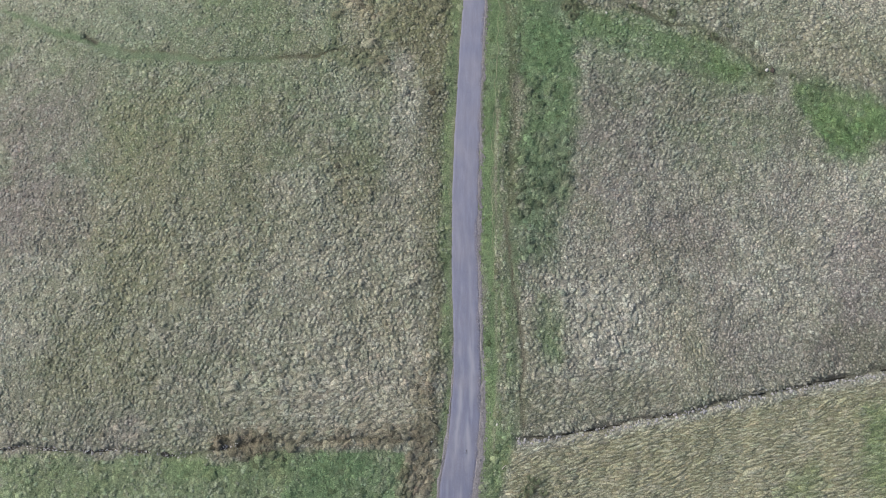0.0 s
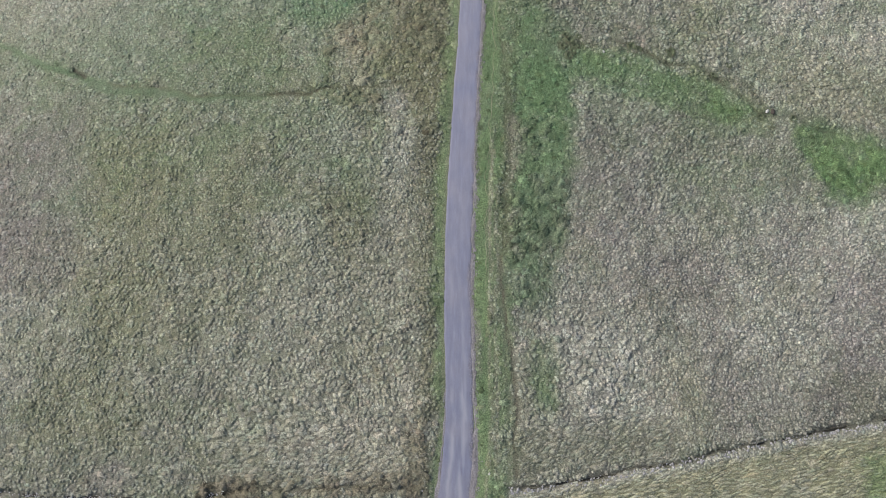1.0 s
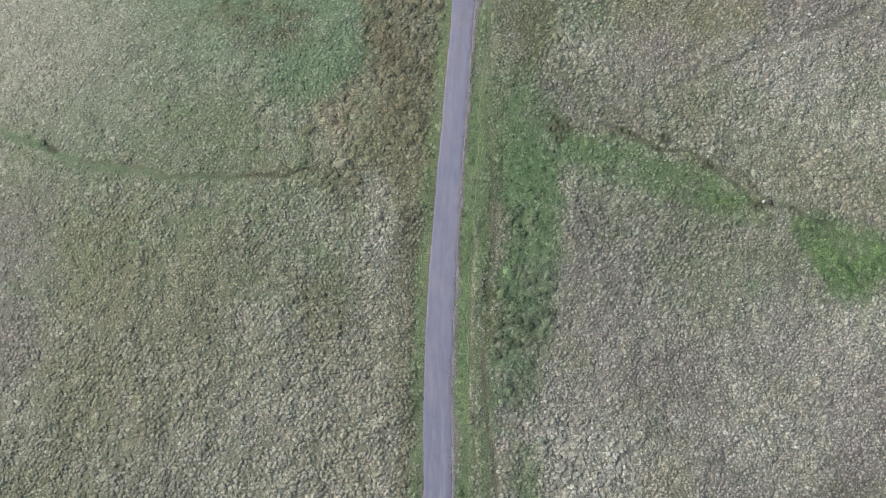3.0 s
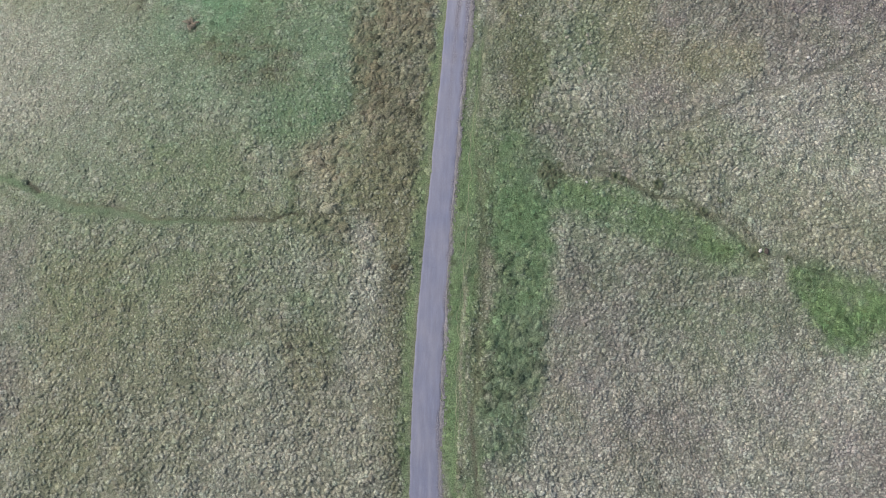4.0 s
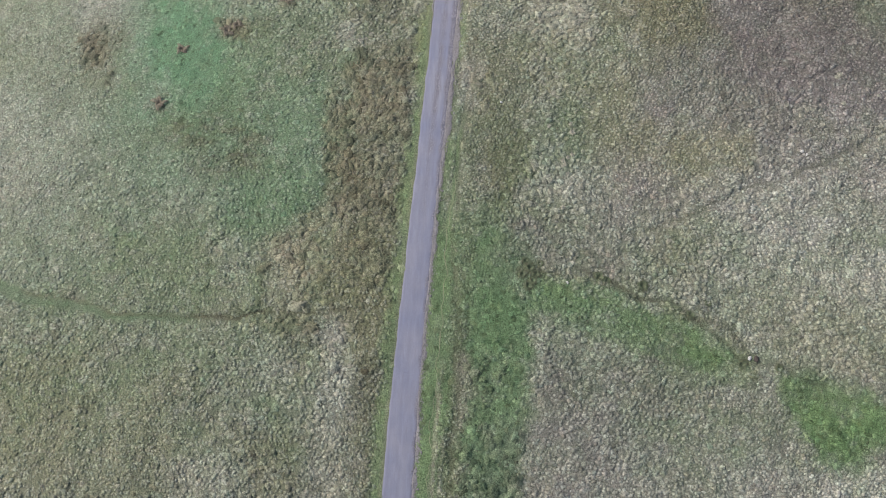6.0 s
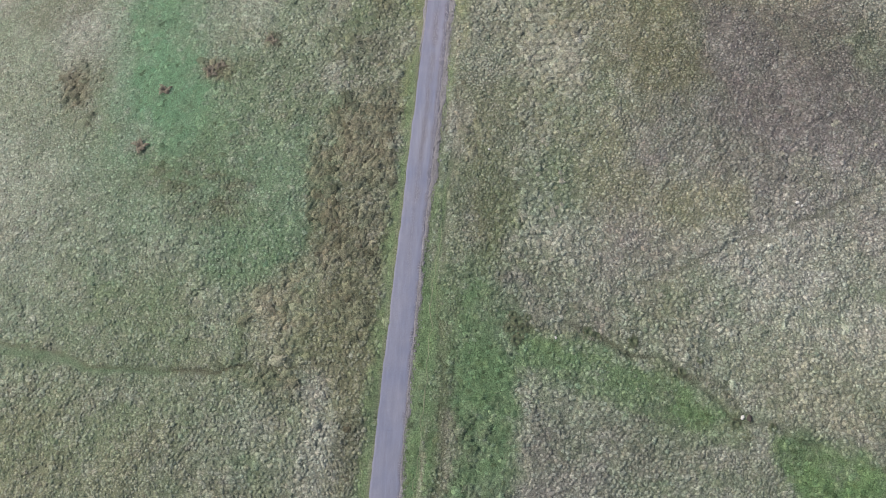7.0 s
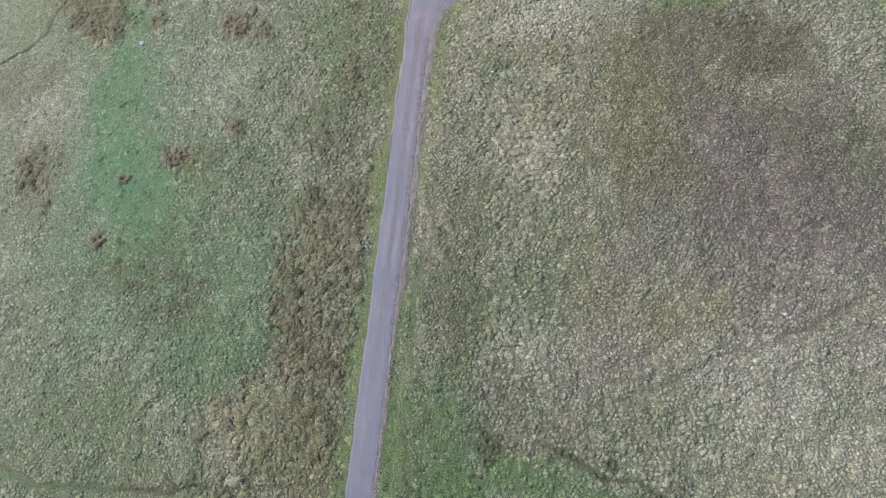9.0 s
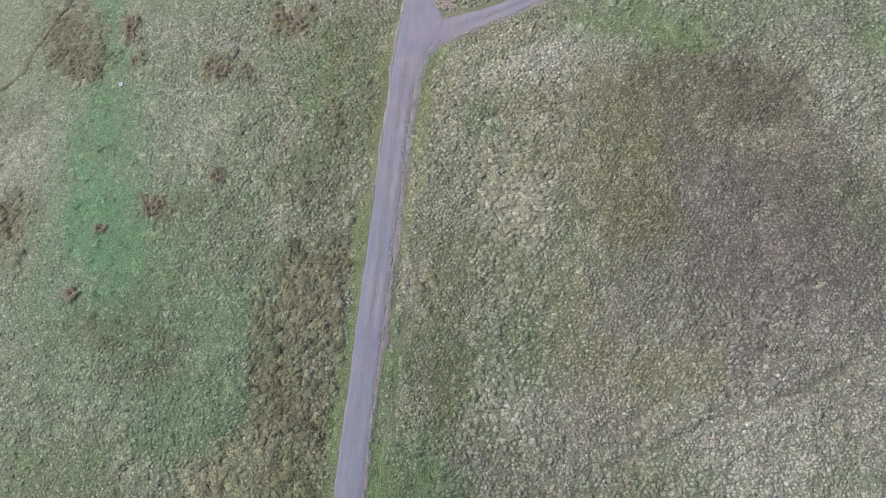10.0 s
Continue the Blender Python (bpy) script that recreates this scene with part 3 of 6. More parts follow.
patch('purple', 2.5, 0.4, [(29.8, 41.0), (24.2, 36.2), (16.9, 38.0), (15.2, 44.7), (20.9, 49.7), (28.2, 47.7)])
patch('white', 2.5, 0.35, [(51.9, 30.8), (43.0, 26.9), (31.4, 28.1), (28.8, 33.4), (37.8, 37.4), (49.5, 36.1)])
patch('purple', 2.5, 0.35, [(41.2, 39.8), (37.4, 36.8), (32.6, 37.9), (31.5, 42.1), (35.4, 45.2), (40.2, 44.0)])
# this white patch puts the pale haze of the north-west into the plant colour
patch('white', 2.5, 0.2, [(-31.2, 79.4), (-35.6, 71.7), (-45.4, 75.8), (-53.7, 90.3), (-49.7, 100.3), (-36.9, 92.9)])
patch('brown', 1.1, 0.35, [(-33.6, 78.7), (-34.6, 75.7), (-37.5, 77.3), (-39.5, 82.1), (-38.5, 85.3), (-35.4, 83.5)])
patch('moss', 1.3, 0.45, [(-25.7, 56.5), (-27.3, 54.7), (-30.0, 55.4), (-31.1, 58.0), (-29.5, 59.9), (-26.8, 59.1)])
patch('white', 1.9, 0.15, [(-13.4, 52.5), (-15.6, 49.7), (-19.0, 50.8), (-20.4, 54.8), (-18.2, 57.7), (-14.7, 56.5)])
patch('rust', 2.0, 0.35, [(-6.8, 50.3), (-9.2, 46.9), (-12.8, 48.2), (-14.1, 53.1), (-11.8, 56.7), (-8.1, 55.3)])
patch('green', 1.7, 0.4, [(-1.6, 52.9), (-3.5, 49.5), (-6.5, 50.9), (-7.6, 55.7), (-5.7, 59.2), (-2.6, 57.7)])
patch('tan', 2.5, 0.3, [(23.5, 83.6), (20.0, 80.0), (15.5, 81.5), (14.4, 86.7), (18.0, 90.5), (22.5, 88.8)])
patch('moss', 1.1, 0.4, [(26.8, 78.8), (25.3, 73.5), (23.5, 75.7), (23.1, 83.5), (24.7, 89.2), (26.6, 86.7)])
patch('tan', 1.3, 0.45, [(27.6, 75.4), (25.8, 73.5), (23.5, 74.3), (23.0, 77.0), (24.8, 79.0), (27.2, 78.2)])
patch('tan', 2.1, 0.25, [(46.0, 48.0), (42.9, 45.5), (38.9, 46.4), (38.1, 49.7), (41.3, 52.2), (45.3, 51.3)])
patch('purple', 2.5, 0.4, [(54.3, 78.8), (45.4, 73.4), (34.5, 75.3), (32.3, 82.9), (41.4, 88.7), (52.6, 86.5)])
patch('white', 1.9, 0.35, [(53.9, 72.8), (49.3, 70.1), (43.7, 71.0), (42.7, 74.6), (47.3, 77.3), (52.9, 76.3)])
patch('purple', 1.6, 0.4, [(32.5, 72.7), (30.3, 68.8), (27.6, 70.4), (27.1, 76.1), (29.4, 80.2), (32.1, 78.5)])
patch('white', 1.4, 0.4, [(39.2, 55.4), (37.3, 53.3), (35.0, 54.1), (34.6, 57.0), (36.4, 59.2), (38.7, 58.3)])
patch('purple', 1.8, 0.35, [(20.9, 55.8), (18.2, 53.7), (14.7, 54.5), (13.8, 57.4), (16.5, 59.6), (20.1, 58.8)])
patch('tan', 2.5, 0.4, [(25.8, 84.4), (21.9, 77.0), (17.0, 80.1), (15.7, 91.2), (19.7, 99.7), (24.9, 95.9)])
patch('umber', 2.5, 0.5, [(49.6, 95.0), (41.3, 90.8), (31.1, 92.3), (28.9, 98.2), (37.3, 102.5), (47.8, 100.8)])
patch('umber', 1.8, 0.4, [(36.5, 82.7), (32.3, 80.4), (27.1, 81.2), (25.9, 84.4), (30.1, 86.8), (35.4, 85.9)])
patch('umber', 2.1, 0.4, [(39.2, 84.7), (34.2, 81.6), (28.0, 82.8), (26.7, 87.2), (31.7, 90.4), (38.1, 89.1)])
# rush bands: the dark streaks also paint the shadows between rows of clumps
patch('rushgreen', 0.8, 0.4, [(8.9, 51.0), (15.0, 50.9), (14.3, 38.0), (13.2, 29.0), (10.6, 25.2), (8.7, 25.8)], 1.2)
patch('rushgreen', 0.8, 0.4, [(8.1, 52.5), (14.3, 52.6), (15.0, 42.1), (13.9, 31.4), (11.8, 25.3), (8.4, 25.2)], 1.2)
patch('dark', 1, 0.4, [(-7.4, 69.8), (1.6, 72.3), (2.3, 56.3), (-6.9, 55.9)], 1.4)
patch('lush', 1.2, 0.5, [(10.6, 52.0), (15.2, 52.0), (15.6, 40.9), (13.8, 39.7), (10.9, 39.7)])
stroke('dark', 0.8, 0.45, [(7.9, 26.3), (7.8, 36.2), (8.0, 47.7), (8.3, 53.7), (8.8, 63.2), (9.9, 73.4)], 0)
patch('white', 1.4, 0.4, [(-14.3, 92.5), (-15.7, 88.0), (-18.9, 90.1), (-21.0, 97.0), (-19.7, 102.0), (-16.2, 99.4)])
patch('white', 1.1, 0.5, [(-1.5, 81.8), (-3.5, 80.4), (-6.4, 80.9), (-7.4, 83.0), (-5.3, 84.4), (-2.3, 83.8)])
patch('brown', 1.4, 0.4, [(0.0, 85.3), (-2.0, 83.4), (-5.0, 84.3), (-6.0, 87.1), (-4.0, 89.1), (-0.9, 88.1)])
patch('moss', 1.6, 0.35, [(5.2, 88.1), (3.2, 86.0), (0.3, 86.9), (-0.7, 90.1), (1.3, 92.4), (4.3, 91.3)])
patch('brown', 1.1, 0.35, [(12.9, 72.6), (11.7, 70.1), (9.9, 71.1), (9.3, 74.7), (10.5, 77.4), (12.3, 76.3)])
patch('moss', 1.9, 0.5, [(34.9, 81.7), (31.4, 79.0), (27.1, 80.0), (26.2, 84.0), (29.7, 86.8), (34.1, 85.7)])
patch('purple', 1.9, 0.35, [(29.8, 64.6), (27.5, 62.2), (24.4, 63.1), (23.7, 66.4), (26.1, 68.9), (29.2, 68.0)])
patch('white', 2.3, 0.35, [(50.4, 61.0), (43.9, 58.4), (35.8, 59.1), (34.0, 62.5), (40.5, 65.3), (48.7, 64.5)])
patch('purple', 1.4, 0.4, [(54.9, 73.4), (49.8, 71.6), (43.4, 72.0), (42.0, 74.3), (47.2, 76.2), (53.6, 75.7)])
patch('white', 0.5, 0.6, [(45.7, 71.9), (45.0, 71.2), (44.2, 71.5), (44.1, 72.3), (44.8, 73.0), (45.6, 72.7)])
patch('tan', 1.6, 0.3, [(27.0, 91.4), (24.8, 86.6), (22.1, 88.6), (21.5, 95.6), (23.7, 100.8), (26.5, 98.5)])
patch('white', 1.6, 0.25, [(-17.5, 60.7), (-20.0, 58.8), (-23.9, 59.5), (-25.3, 62.0), (-22.8, 64.0), (-18.8, 63.3)])
patch('brown', 1.4, 0.3, [(-22.9, 57.7), (-24.3, 54.9), (-27.0, 55.9), (-28.5, 59.9), (-27.2, 62.8), (-24.3, 61.7)])
patch('white', 1.8, 0.35, [(-34.2, 91.5), (-36.1, 87.7), (-41.1, 89.8), (-44.9, 96.4), (-43.1, 100.7), (-37.3, 97.9)])
patch('brown', 1.2, 0.3, [(-33.3, 83.8), (-35.2, 82.1), (-38.7, 83.1), (-40.5, 85.9), (-38.6, 87.7), (-35.0, 86.6)])
patch('sage', 2, 0.6, [(-20.3, 71.9), (-11.9, 76.8), (-4.7, 77.4), (-4.0, 71.0), (-6.8, 64.8), (-12.8, 66.9), (-17.9, 68.4)])
patch('mauve', 1.2, 0.3, [(54.9, 73.7), (49.8, 72.1), (43.4, 72.5), (42.1, 74.5), (47.2, 76.1), (53.6, 75.8)])
patch('mauve', 1.2, 0.24, [(33.8, 71.9), (31.1, 70.4), (27.7, 70.8), (26.9, 72.9), (29.6, 74.4), (33.0, 73.9)])
patch('mauve', 1.4, 0.3, [(53.8, 63.5), (52.0, 61.8), (49.9, 62.4), (49.6, 64.9), (51.4, 66.7), (53.5, 66.0)])
patch('mauve', 1.6, 0.27, [(36.1, 60.8), (32.9, 59.0), (28.8, 59.5), (27.9, 61.9), (31.1, 63.8), (35.2, 63.2)])
patch('mauve', 2.1, 0.21, [(47.4, 79.4), (42.3, 76.7), (36.1, 77.6), (34.7, 81.2), (39.8, 84.1), (46.2, 83.1)])
patch('straw', 0.8, 0.5, [(10.4, 104.2), (11.7, 103.6), (9.3, 99.8), (8.6, 98.3), (8.3, 100.5)])
patch('tan', 0.6, 0.6, [(9.3, 110.6), (12.4, 110.4), (12.0, 108.2), (11.0, 107.9), (9.9, 108.8)])
patch('green', 2, 0.45, [(5.8, 75.5), (9.4, 75.4), (10.8, 57.3), (14.5, 52.9), (6.6, 45.9)])
patch('green', 1.2, 0.5, [(14.5, 52.3), (24.2, 52.1), (24.7, 48.7), (14.5, 48.5)])
patch('mauve', 2.1, 0.24, [(54.5, 67.7), (47.5, 65.1), (38.7, 65.8), (36.8, 69.1), (43.8, 71.7), (52.7, 71.0)])
patch('mauve', 1.8, 0.21, [(53.7, 59.2), (48.0, 57.1), (40.8, 57.6), (39.2, 60.2), (44.9, 62.3), (52.2, 61.8)])
patch('mauve', 1.6, 0.18, [(34.9, 70.1), (30.5, 68.1), (24.9, 68.7), (23.5, 71.3), (28.0, 73.3), (33.7, 72.7)])
patch('moss', 1.1, 0.5, [(21.0, 70.0), (19.4, 67.9), (17.4, 68.8), (17.0, 71.8), (18.6, 74.0), (20.6, 73.0)])
patch('moss', 1.4, 0.4, [(38.0, 67.3), (32.9, 65.2), (26.4, 66.1), (25.0, 69.0), (30.1, 71.1), (36.7, 70.2)])
patch('moss', 1.5, 0.55, [(27.1, 100.3), (34.9, 101.0), (33.8, 91.0), (34.5, 81.3), (27.2, 81.1), (24.5, 85.8)])
patch('mauve', 1.4, 0.3, [(38.8, 94.8), (35.4, 92.8), (31.2, 93.5), (30.3, 96.4), (33.7, 98.5), (38.0, 97.6)])
patch('moss', 1.2, 0.45, [(43.8, 92.8), (41.2, 91.0), (37.9, 91.7), (37.3, 94.1), (40.0, 95.8), (43.3, 95.2)])
patch('mauve', 1.6, 0.27, [(47.3, 80.0), (44.3, 78.0), (40.6, 78.7), (39.9, 81.4), (42.9, 83.5), (46.7, 82.8)])
patch('tan', 0.7, 0.45, [(49.5, 91.9), (46.9, 90.9), (43.6, 91.2), (42.9, 92.5), (45.6, 93.4), (48.9, 93.1)])
patch('moss', 1.8, 0.35, [(55.8, 86.3), (51.5, 84.0), (46.3, 84.7), (45.3, 88.0), (49.6, 90.4), (54.9, 89.6)])
patch('green', 1.5, 0.5, [(16.0, 52.6), (27.6, 52.0), (28.0, 47.2), (21.8, 46.5), (15.9, 47.7)])
stroke('olive', 0.6, 0.5, [(-53.4, 11.6), (-42.5, 12.6), (-30.7, 13.5)], 0)
patch('rust', 0.5, 0.8, [(-32.0, 113.2), (-28.8, 112.5), (-27.1, 106.4), (-30.1, 106.8)])
patch('brown', 0.5, 0.5, [(-40.0, 108.3), (-31.1, 106.6), (-29.3, 100.7), (-37.5, 101.9)])
patch('brown', 0.5, 0.6, [(-29.0, 105.7), (-26.1, 105.2), (-25.4, 102.5), (-28.2, 102.8)])
patch('rust', 0.5, 0.7, [(-18.1, 103.8), (-14.2, 103.4), (-13.5, 99.4), (-17.3, 99.7)])
patch('brown', 0.5, 0.5, [(-12.6, 102.3), (-10.7, 102.1), (-10.3, 99.4), (-12.2, 99.6)])
patch('rust', 0.5, 0.7, [(-10.6, 110.9), (-4.7, 110.2), (-4.1, 105.3), (-9.8, 105.8)])
patch('rust', 0.5, 0.8, [(-22.2, 85.6), (-18.4, 85.5), (-17.8, 82.7), (-21.5, 82.8)])
patch('rust', 0.5, 0.7, [(-28.1, 82.7), (-24.5, 82.6), (-23.9, 80.2), (-27.5, 80.3)])
patch('brown', 0.5, 0.6, [(-29.1, 75.5), (-26.0, 75.5), (-25.4, 72.9), (-28.5, 72.9)])
patch('brown', 0.5, 0.5, [(-14.4, 88.2), (-12.6, 88.2), (-12.4, 86.6), (-14.1, 86.6)])
patch('dark', 0.7, 0.6, [(-18.4, 85.1), (-15.4, 85.1), (-15.0, 82.3), (-17.9, 82.3)])
BROOK_EAST = [(8.1, 5.1), (11.1, 5.2), (15.5, 5.8), (21.2, 6.8), (26.3, 7.9), (30.8, 8.8), (36.5, 10.1), (42.2, 11.1), (51.7, 12.8)]
stroke('white', 0.5, 0.5, [(x, y - 0.75) for x, y in BROOK_EAST])
BROOK_WEST = [(-54.0, 4.1), (-43.3, 3.9), (-36.8, 3.7), (-29.8, 3.5), (-22.8, 4.3), (-14.1, 5.2), (-2.8, 5.0)]
stroke('green', 0.5, 0.6, [(1.6, 55.2), (2.6, 67.9), (3.5, 77.6), (4.2, 90.8), (4.7, 100.6)], 0)


patch('umber', 2, 0.5, [(27.4, 99.8), (38.4, 102.0), (49.1, 101.5), (50.2, 95.4), (43.0, 92.6), (37.0, 89.9), (36.5, 81.3), (27.0, 81.1)])
patch('moss', 2, 0.4, [(26.6, 91.6), (34.2, 91.8), (36.1, 83.7), (34.8, 78.9), (26.9, 78.7)])
patch('umber', 1.5, 0.5, [(38.3, 101.3), (47.3, 101.8), (49.3, 98.1), (48.3, 94.1), (42.5, 93.9), (39.2, 96.5)])
patch('tan', 0.7, 0.5, [(41.8, 92.9), (49.4, 93.3), (49.2, 91.5), (42.2, 90.8)])
patch('purple', 2, 0.5, [(35.3, 89.9), (49.1, 90.9), (50.5, 81.8), (47.9, 77.7), (35.8, 77.8)])
patch('pale', 0.9, 0.3, [(48.9, 102.5), (52.2, 102.3), (56.5, 91.7), (55.9, 86.1), (52.7, 92.3)])
patch('green', 0.8, 0.5, [(51.3, 89.7), (54.1, 89.5), (54.4, 86.7), (51.5, 86.3)])
patch('green', 1, 0.5, [(22.8, 87.1), (25.4, 86.5), (26.4, 78.7), (23.0, 78.6)])
patch('green', 0.8, 0.55, [(14.1, 96.3), (16.5, 96.0), (16.6, 92.9), (14.5, 92.8)])
patch('turf', 1.5, 0.55, [(33.3, 107.9), (41.9, 107.9), (40.9, 103.5), (33.6, 103.4)])
patch('mauve', 0.8, 0.5, [(47.2, 106.5), (54.0, 107.3), (54.3, 104.8), (48.2, 103.9)])
patch('emerald', 0.8, 0.8, [(-33.6, 107.5), (-28.6, 106.1), (-26.3, 99.3), (-30.4, 99.8)])
patch('mauve', 1.5, 0.35, [(-28.4, 111.3), (-12.2, 107.8), (-12.2, 103.6), (-26.1, 105.7)])
patch('rust', 1, 0.3, [(-12.9, 57.4), (-8.8, 57.9), (-8.0, 53.8), (-9.3, 51.0), (-11.2, 47.5), (-13.5, 47.6), (-14.0, 51.9)])
patch('moss', 1.5, 0.5, [(-9.5, 58.4), (0.3, 57.9), (-0.6, 50.0), (-5.2, 50.2), (-8.7, 53.9)])
patch('peaty', 1.2, 0.7, [(-24.6, 73.0), (-19.7, 73.4), (-15.1, 68.4), (-14.1, 64.8), (-18.0, 64.2), (-21.7, 67.2), (-25.0, 71.1)])
patch('rust', 1, 0.45, [(-4.5, 77.9), (1.4, 78.8), (2.0, 70.0), (-1.4, 69.0), (-3.9, 73.0)])
patch('peaty', 1, 0.7, [(-6.2, 68.4), (-0.8, 68.7), (-0.1, 60.0), (-5.4, 60.0), (-6.6, 64.0)])
patch('moss', 1, 0.45, [(-6.6, 60.0), (2.1, 60.0), (2.1, 51.2), (-3.6, 51.1)])
patch('rust', 0.8, 0.4, [(-12.8, 58.0), (-9.1, 59.3), (-7.1, 57.4), (-8.0, 52.3), (-12.2, 51.0), (-13.9, 52.9)])
patch('emerald', 2, 0.4, [(-31.0, 84.0), (-21.7, 82.8), (-21.4, 75.5), (-17.7, 67.7), (-22.4, 67.2), (-29.1, 73.7)])
patch('white', 0.8, 0.3, [(-19.1, 56.8), (-14.7, 57.4), (-13.6, 52.3), (-17.8, 51.0)])
patch('mauve', 0.8, 0.35, [(-31.0, 60.5), (-24.1, 60.3), (-23.7, 57.2), (-29.8, 57.4)])
patch('peaty', 1.2, 0.6, [(10.5, 72.7), (15.2, 74.1), (15.5, 60.7), (11.2, 61.3)])
patch('moss', 1, 0.5, [(9.1, 80.8), (14.9, 80.7), (14.9, 73.4), (9.9, 73.4)])
patch('green', 1.2, 0.55, [(15.5, 72.7), (19.9, 73.4), (20.4, 67.3), (17.9, 64.6), (15.5, 66.6)])
patch('purple', 2, 0.5, [(30.2, 80.5), (54.0, 80.8), (53.2, 73.8), (39.2, 74.3), (31.7, 73.5)])
patch('moss', 1, 0.5, [(30.3, 69.4), (33.9, 68.8), (33.8, 65.5), (30.8, 66.1)])
patch('moss', 1, 0.5, [(35.9, 70.1), (38.3, 70.2), (38.1, 66.9), (35.7, 67.2)])
patch('tan', 1.5, 0.3, [(29.7, 70.1), (38.3, 70.2), (38.1, 66.9), (30.2, 66.8)])
patch('peaty', 0.9, 0.45, [(17.0, 58.2), (24.5, 57.1), (25.0, 54.1), (21.5, 54.9), (17.9, 55.8)])
patch('moss', 1.5, 0.4, [(29.3, 60.3), (34.7, 59.8), (33.9, 54.3), (28.6, 55.4)])
patch('white', 2, 0.3, [(36.4, 58.6), (51.9, 60.8), (51.3, 52.3), (36.7, 52.0)])
patch('bright', 0.8, 0.6, [(40.5, 45.0), (42.9, 45.7), (50.7, 43.6), (50.4, 37.4), (47.6, 35.1), (43.1, 37.8), (40.9, 40.5)])
patch('olive', 1.5, 0.4, [(31.2, 42.5), (39.9, 43.3), (40.9, 38.8), (34.5, 37.5)])
patch('moss', 2, 0.5, [(-41.2, 47.0), (-32.3, 45.7), (-31.0, 39.2), (-36.9, 36.0), (-40.9, 39.7)])
patch('mauve', 3, 0.4, [(-55.5, 47.7), (-44.0, 45.8), (-40.5, 36.2), (-43.2, 28.7), (-51.9, 29.0)])
patch('peaty', 1.5, 0.55, [(-12.2, 38.7), (-8.3, 37.3), (-5.6, 31.4), (-10.1, 30.8), (-12.1, 34.1)])
patch('white', 1, 0.4, [(-14.5, 46.6), (-10.5, 46.5), (-10.3, 40.6), (-12.9, 40.0)])
patch('tan', 2, 0.45, [(36.4, 57.3), (47.6, 57.3), (51.7, 53.1), (51.0, 45.0), (42.2, 46.3), (36.7, 51.1)])
patch('olive', 1.5, 0.4, [(26.6, 43.7), (33.1, 44.3), (34.1, 38.5), (27.0, 37.2)])
patch('lush', 0.8, 0.45, [(9.6, 21.7), (13.4, 21.4), (13.9, 12.9), (10.8, 12.9)])
patch('tan', 1.2, 0.5, [(22.8, 18.4), (26.6, 18.4), (28.4, 13.0), (24.0, 12.4)])
patch('mauve', 2, 0.5, [(43.8, 27.7), (50.0, 27.8), (49.7, 17.3), (45.4, 17.9)])
patch('white', 1.5, 0.35, [(16.5, 20.8), (22.8, 20.9), (23.3, 12.3), (17.1, 12.3)])
patch('white', 4, 0.22, [(14.1, 27.6), (42.6, 27.7), (39.1, 13.0), (13.9, 12.3)])
patch('olive', 0.8, 0.5, [(-50.0, 15.3), (-33.3, 15.3), (-23.6, 14.6), (-23.6, 12.8), (-36.4, 12.8), (-49.7, 12.8)])
patch('tan', 0.8, 0.5, [(-23.6, 14.6), (-14.8, 14.6), (-13.5, 8.0), (-22.2, 8.0)])
patch('olive', 1.5, 0.5, [(-38.7, 26.1), (-30.7, 25.9), (-30.2, 18.3), (-37.4, 18.4)])
patch('olive', 1.5, 0.4, [(-28.2, 28.4), (-19.0, 28.3), (-18.8, 23.3), (-27.2, 23.3)])
patch('peaty', 1, 0.45, [(-2.4, 104.4), (3.6, 104.1), (3.1, 93.7), (-1.5, 96.0)])
patch('umber', 1, 0.45, [(-6.1, 90.4), (-0.4, 91.0), (2.5, 85.6), (-2.3, 84.4)])
patch('mauve', 2, 0.2, [(-46.0, 97.7), (-35.5, 95.4), (-32.5, 85.9), (-41.0, 85.7)])
patch('peaty', 1.2, 0.5, [(-24.6, 74.3), (-16.3, 70.7), (-14.9, 65.6), (-20.4, 66.0), (-24.5, 70.6)])
patch('white', 1.2, 0.25, [(-27.0, 61.9), (-20.4, 62.7), (-19.2, 59.4), (-25.6, 58.7)])
patch('white', 0.8, 0.5, [(-20.2, 58.3), (-14.3, 57.5), (-14.4, 54.4), (-19.0, 54.7)])
patch('turf', 1.5, 0.6, [(21.4, 108.1), (38.8, 107.9), (37.8, 102.7), (30.0, 104.1), (23.9, 105.7)])
patch('turf', 1.5, 0.5, [(54.8, 104.4), (58.3, 104.5), (57.0, 95.0), (55.1, 97.5)])
patch('white', 0.8, 0.15, [(49.7, 101.5), (52.1, 101.6), (56.5, 91.1), (56.0, 87.4), (52.8, 92.9)])
patch('purple', 1.2, 0.4, [(49.5, 94.1), (52.1, 92.2), (54.8, 86.1), (55.1, 79.6), (48.1, 79.4)])
patch('olive', 2, 0.4, [(10.9, 90.2), (21.3, 88.3), (21.3, 78.5), (11.4, 78.3)])
patch('white', 1.5, 0.25, [(25.2, 106.4), (31.2, 103.4), (29.2, 98.4), (24.4, 99.8)])
patch('peaty', 1.5, 0.4, [(-4.1, 60.0), (2.7, 60.0), (2.4, 51.1), (-3.6, 51.1)])
patch('moss', 2, 0.4, [(-26.4, 59.6), (-15.0, 58.7), (-14.6, 49.1), (-24.1, 48.8)])
patch('purple', 2, 0.3, [(-56.1, 50.2), (-43.5, 47.2), (-40.8, 39.0), (-53.8, 39.9)])
patch('pale', 3, 0.4, [(-60.5, 124.1), (-41.6, 116.7), (-44.3, 106.8), (-48.9, 103.8)])
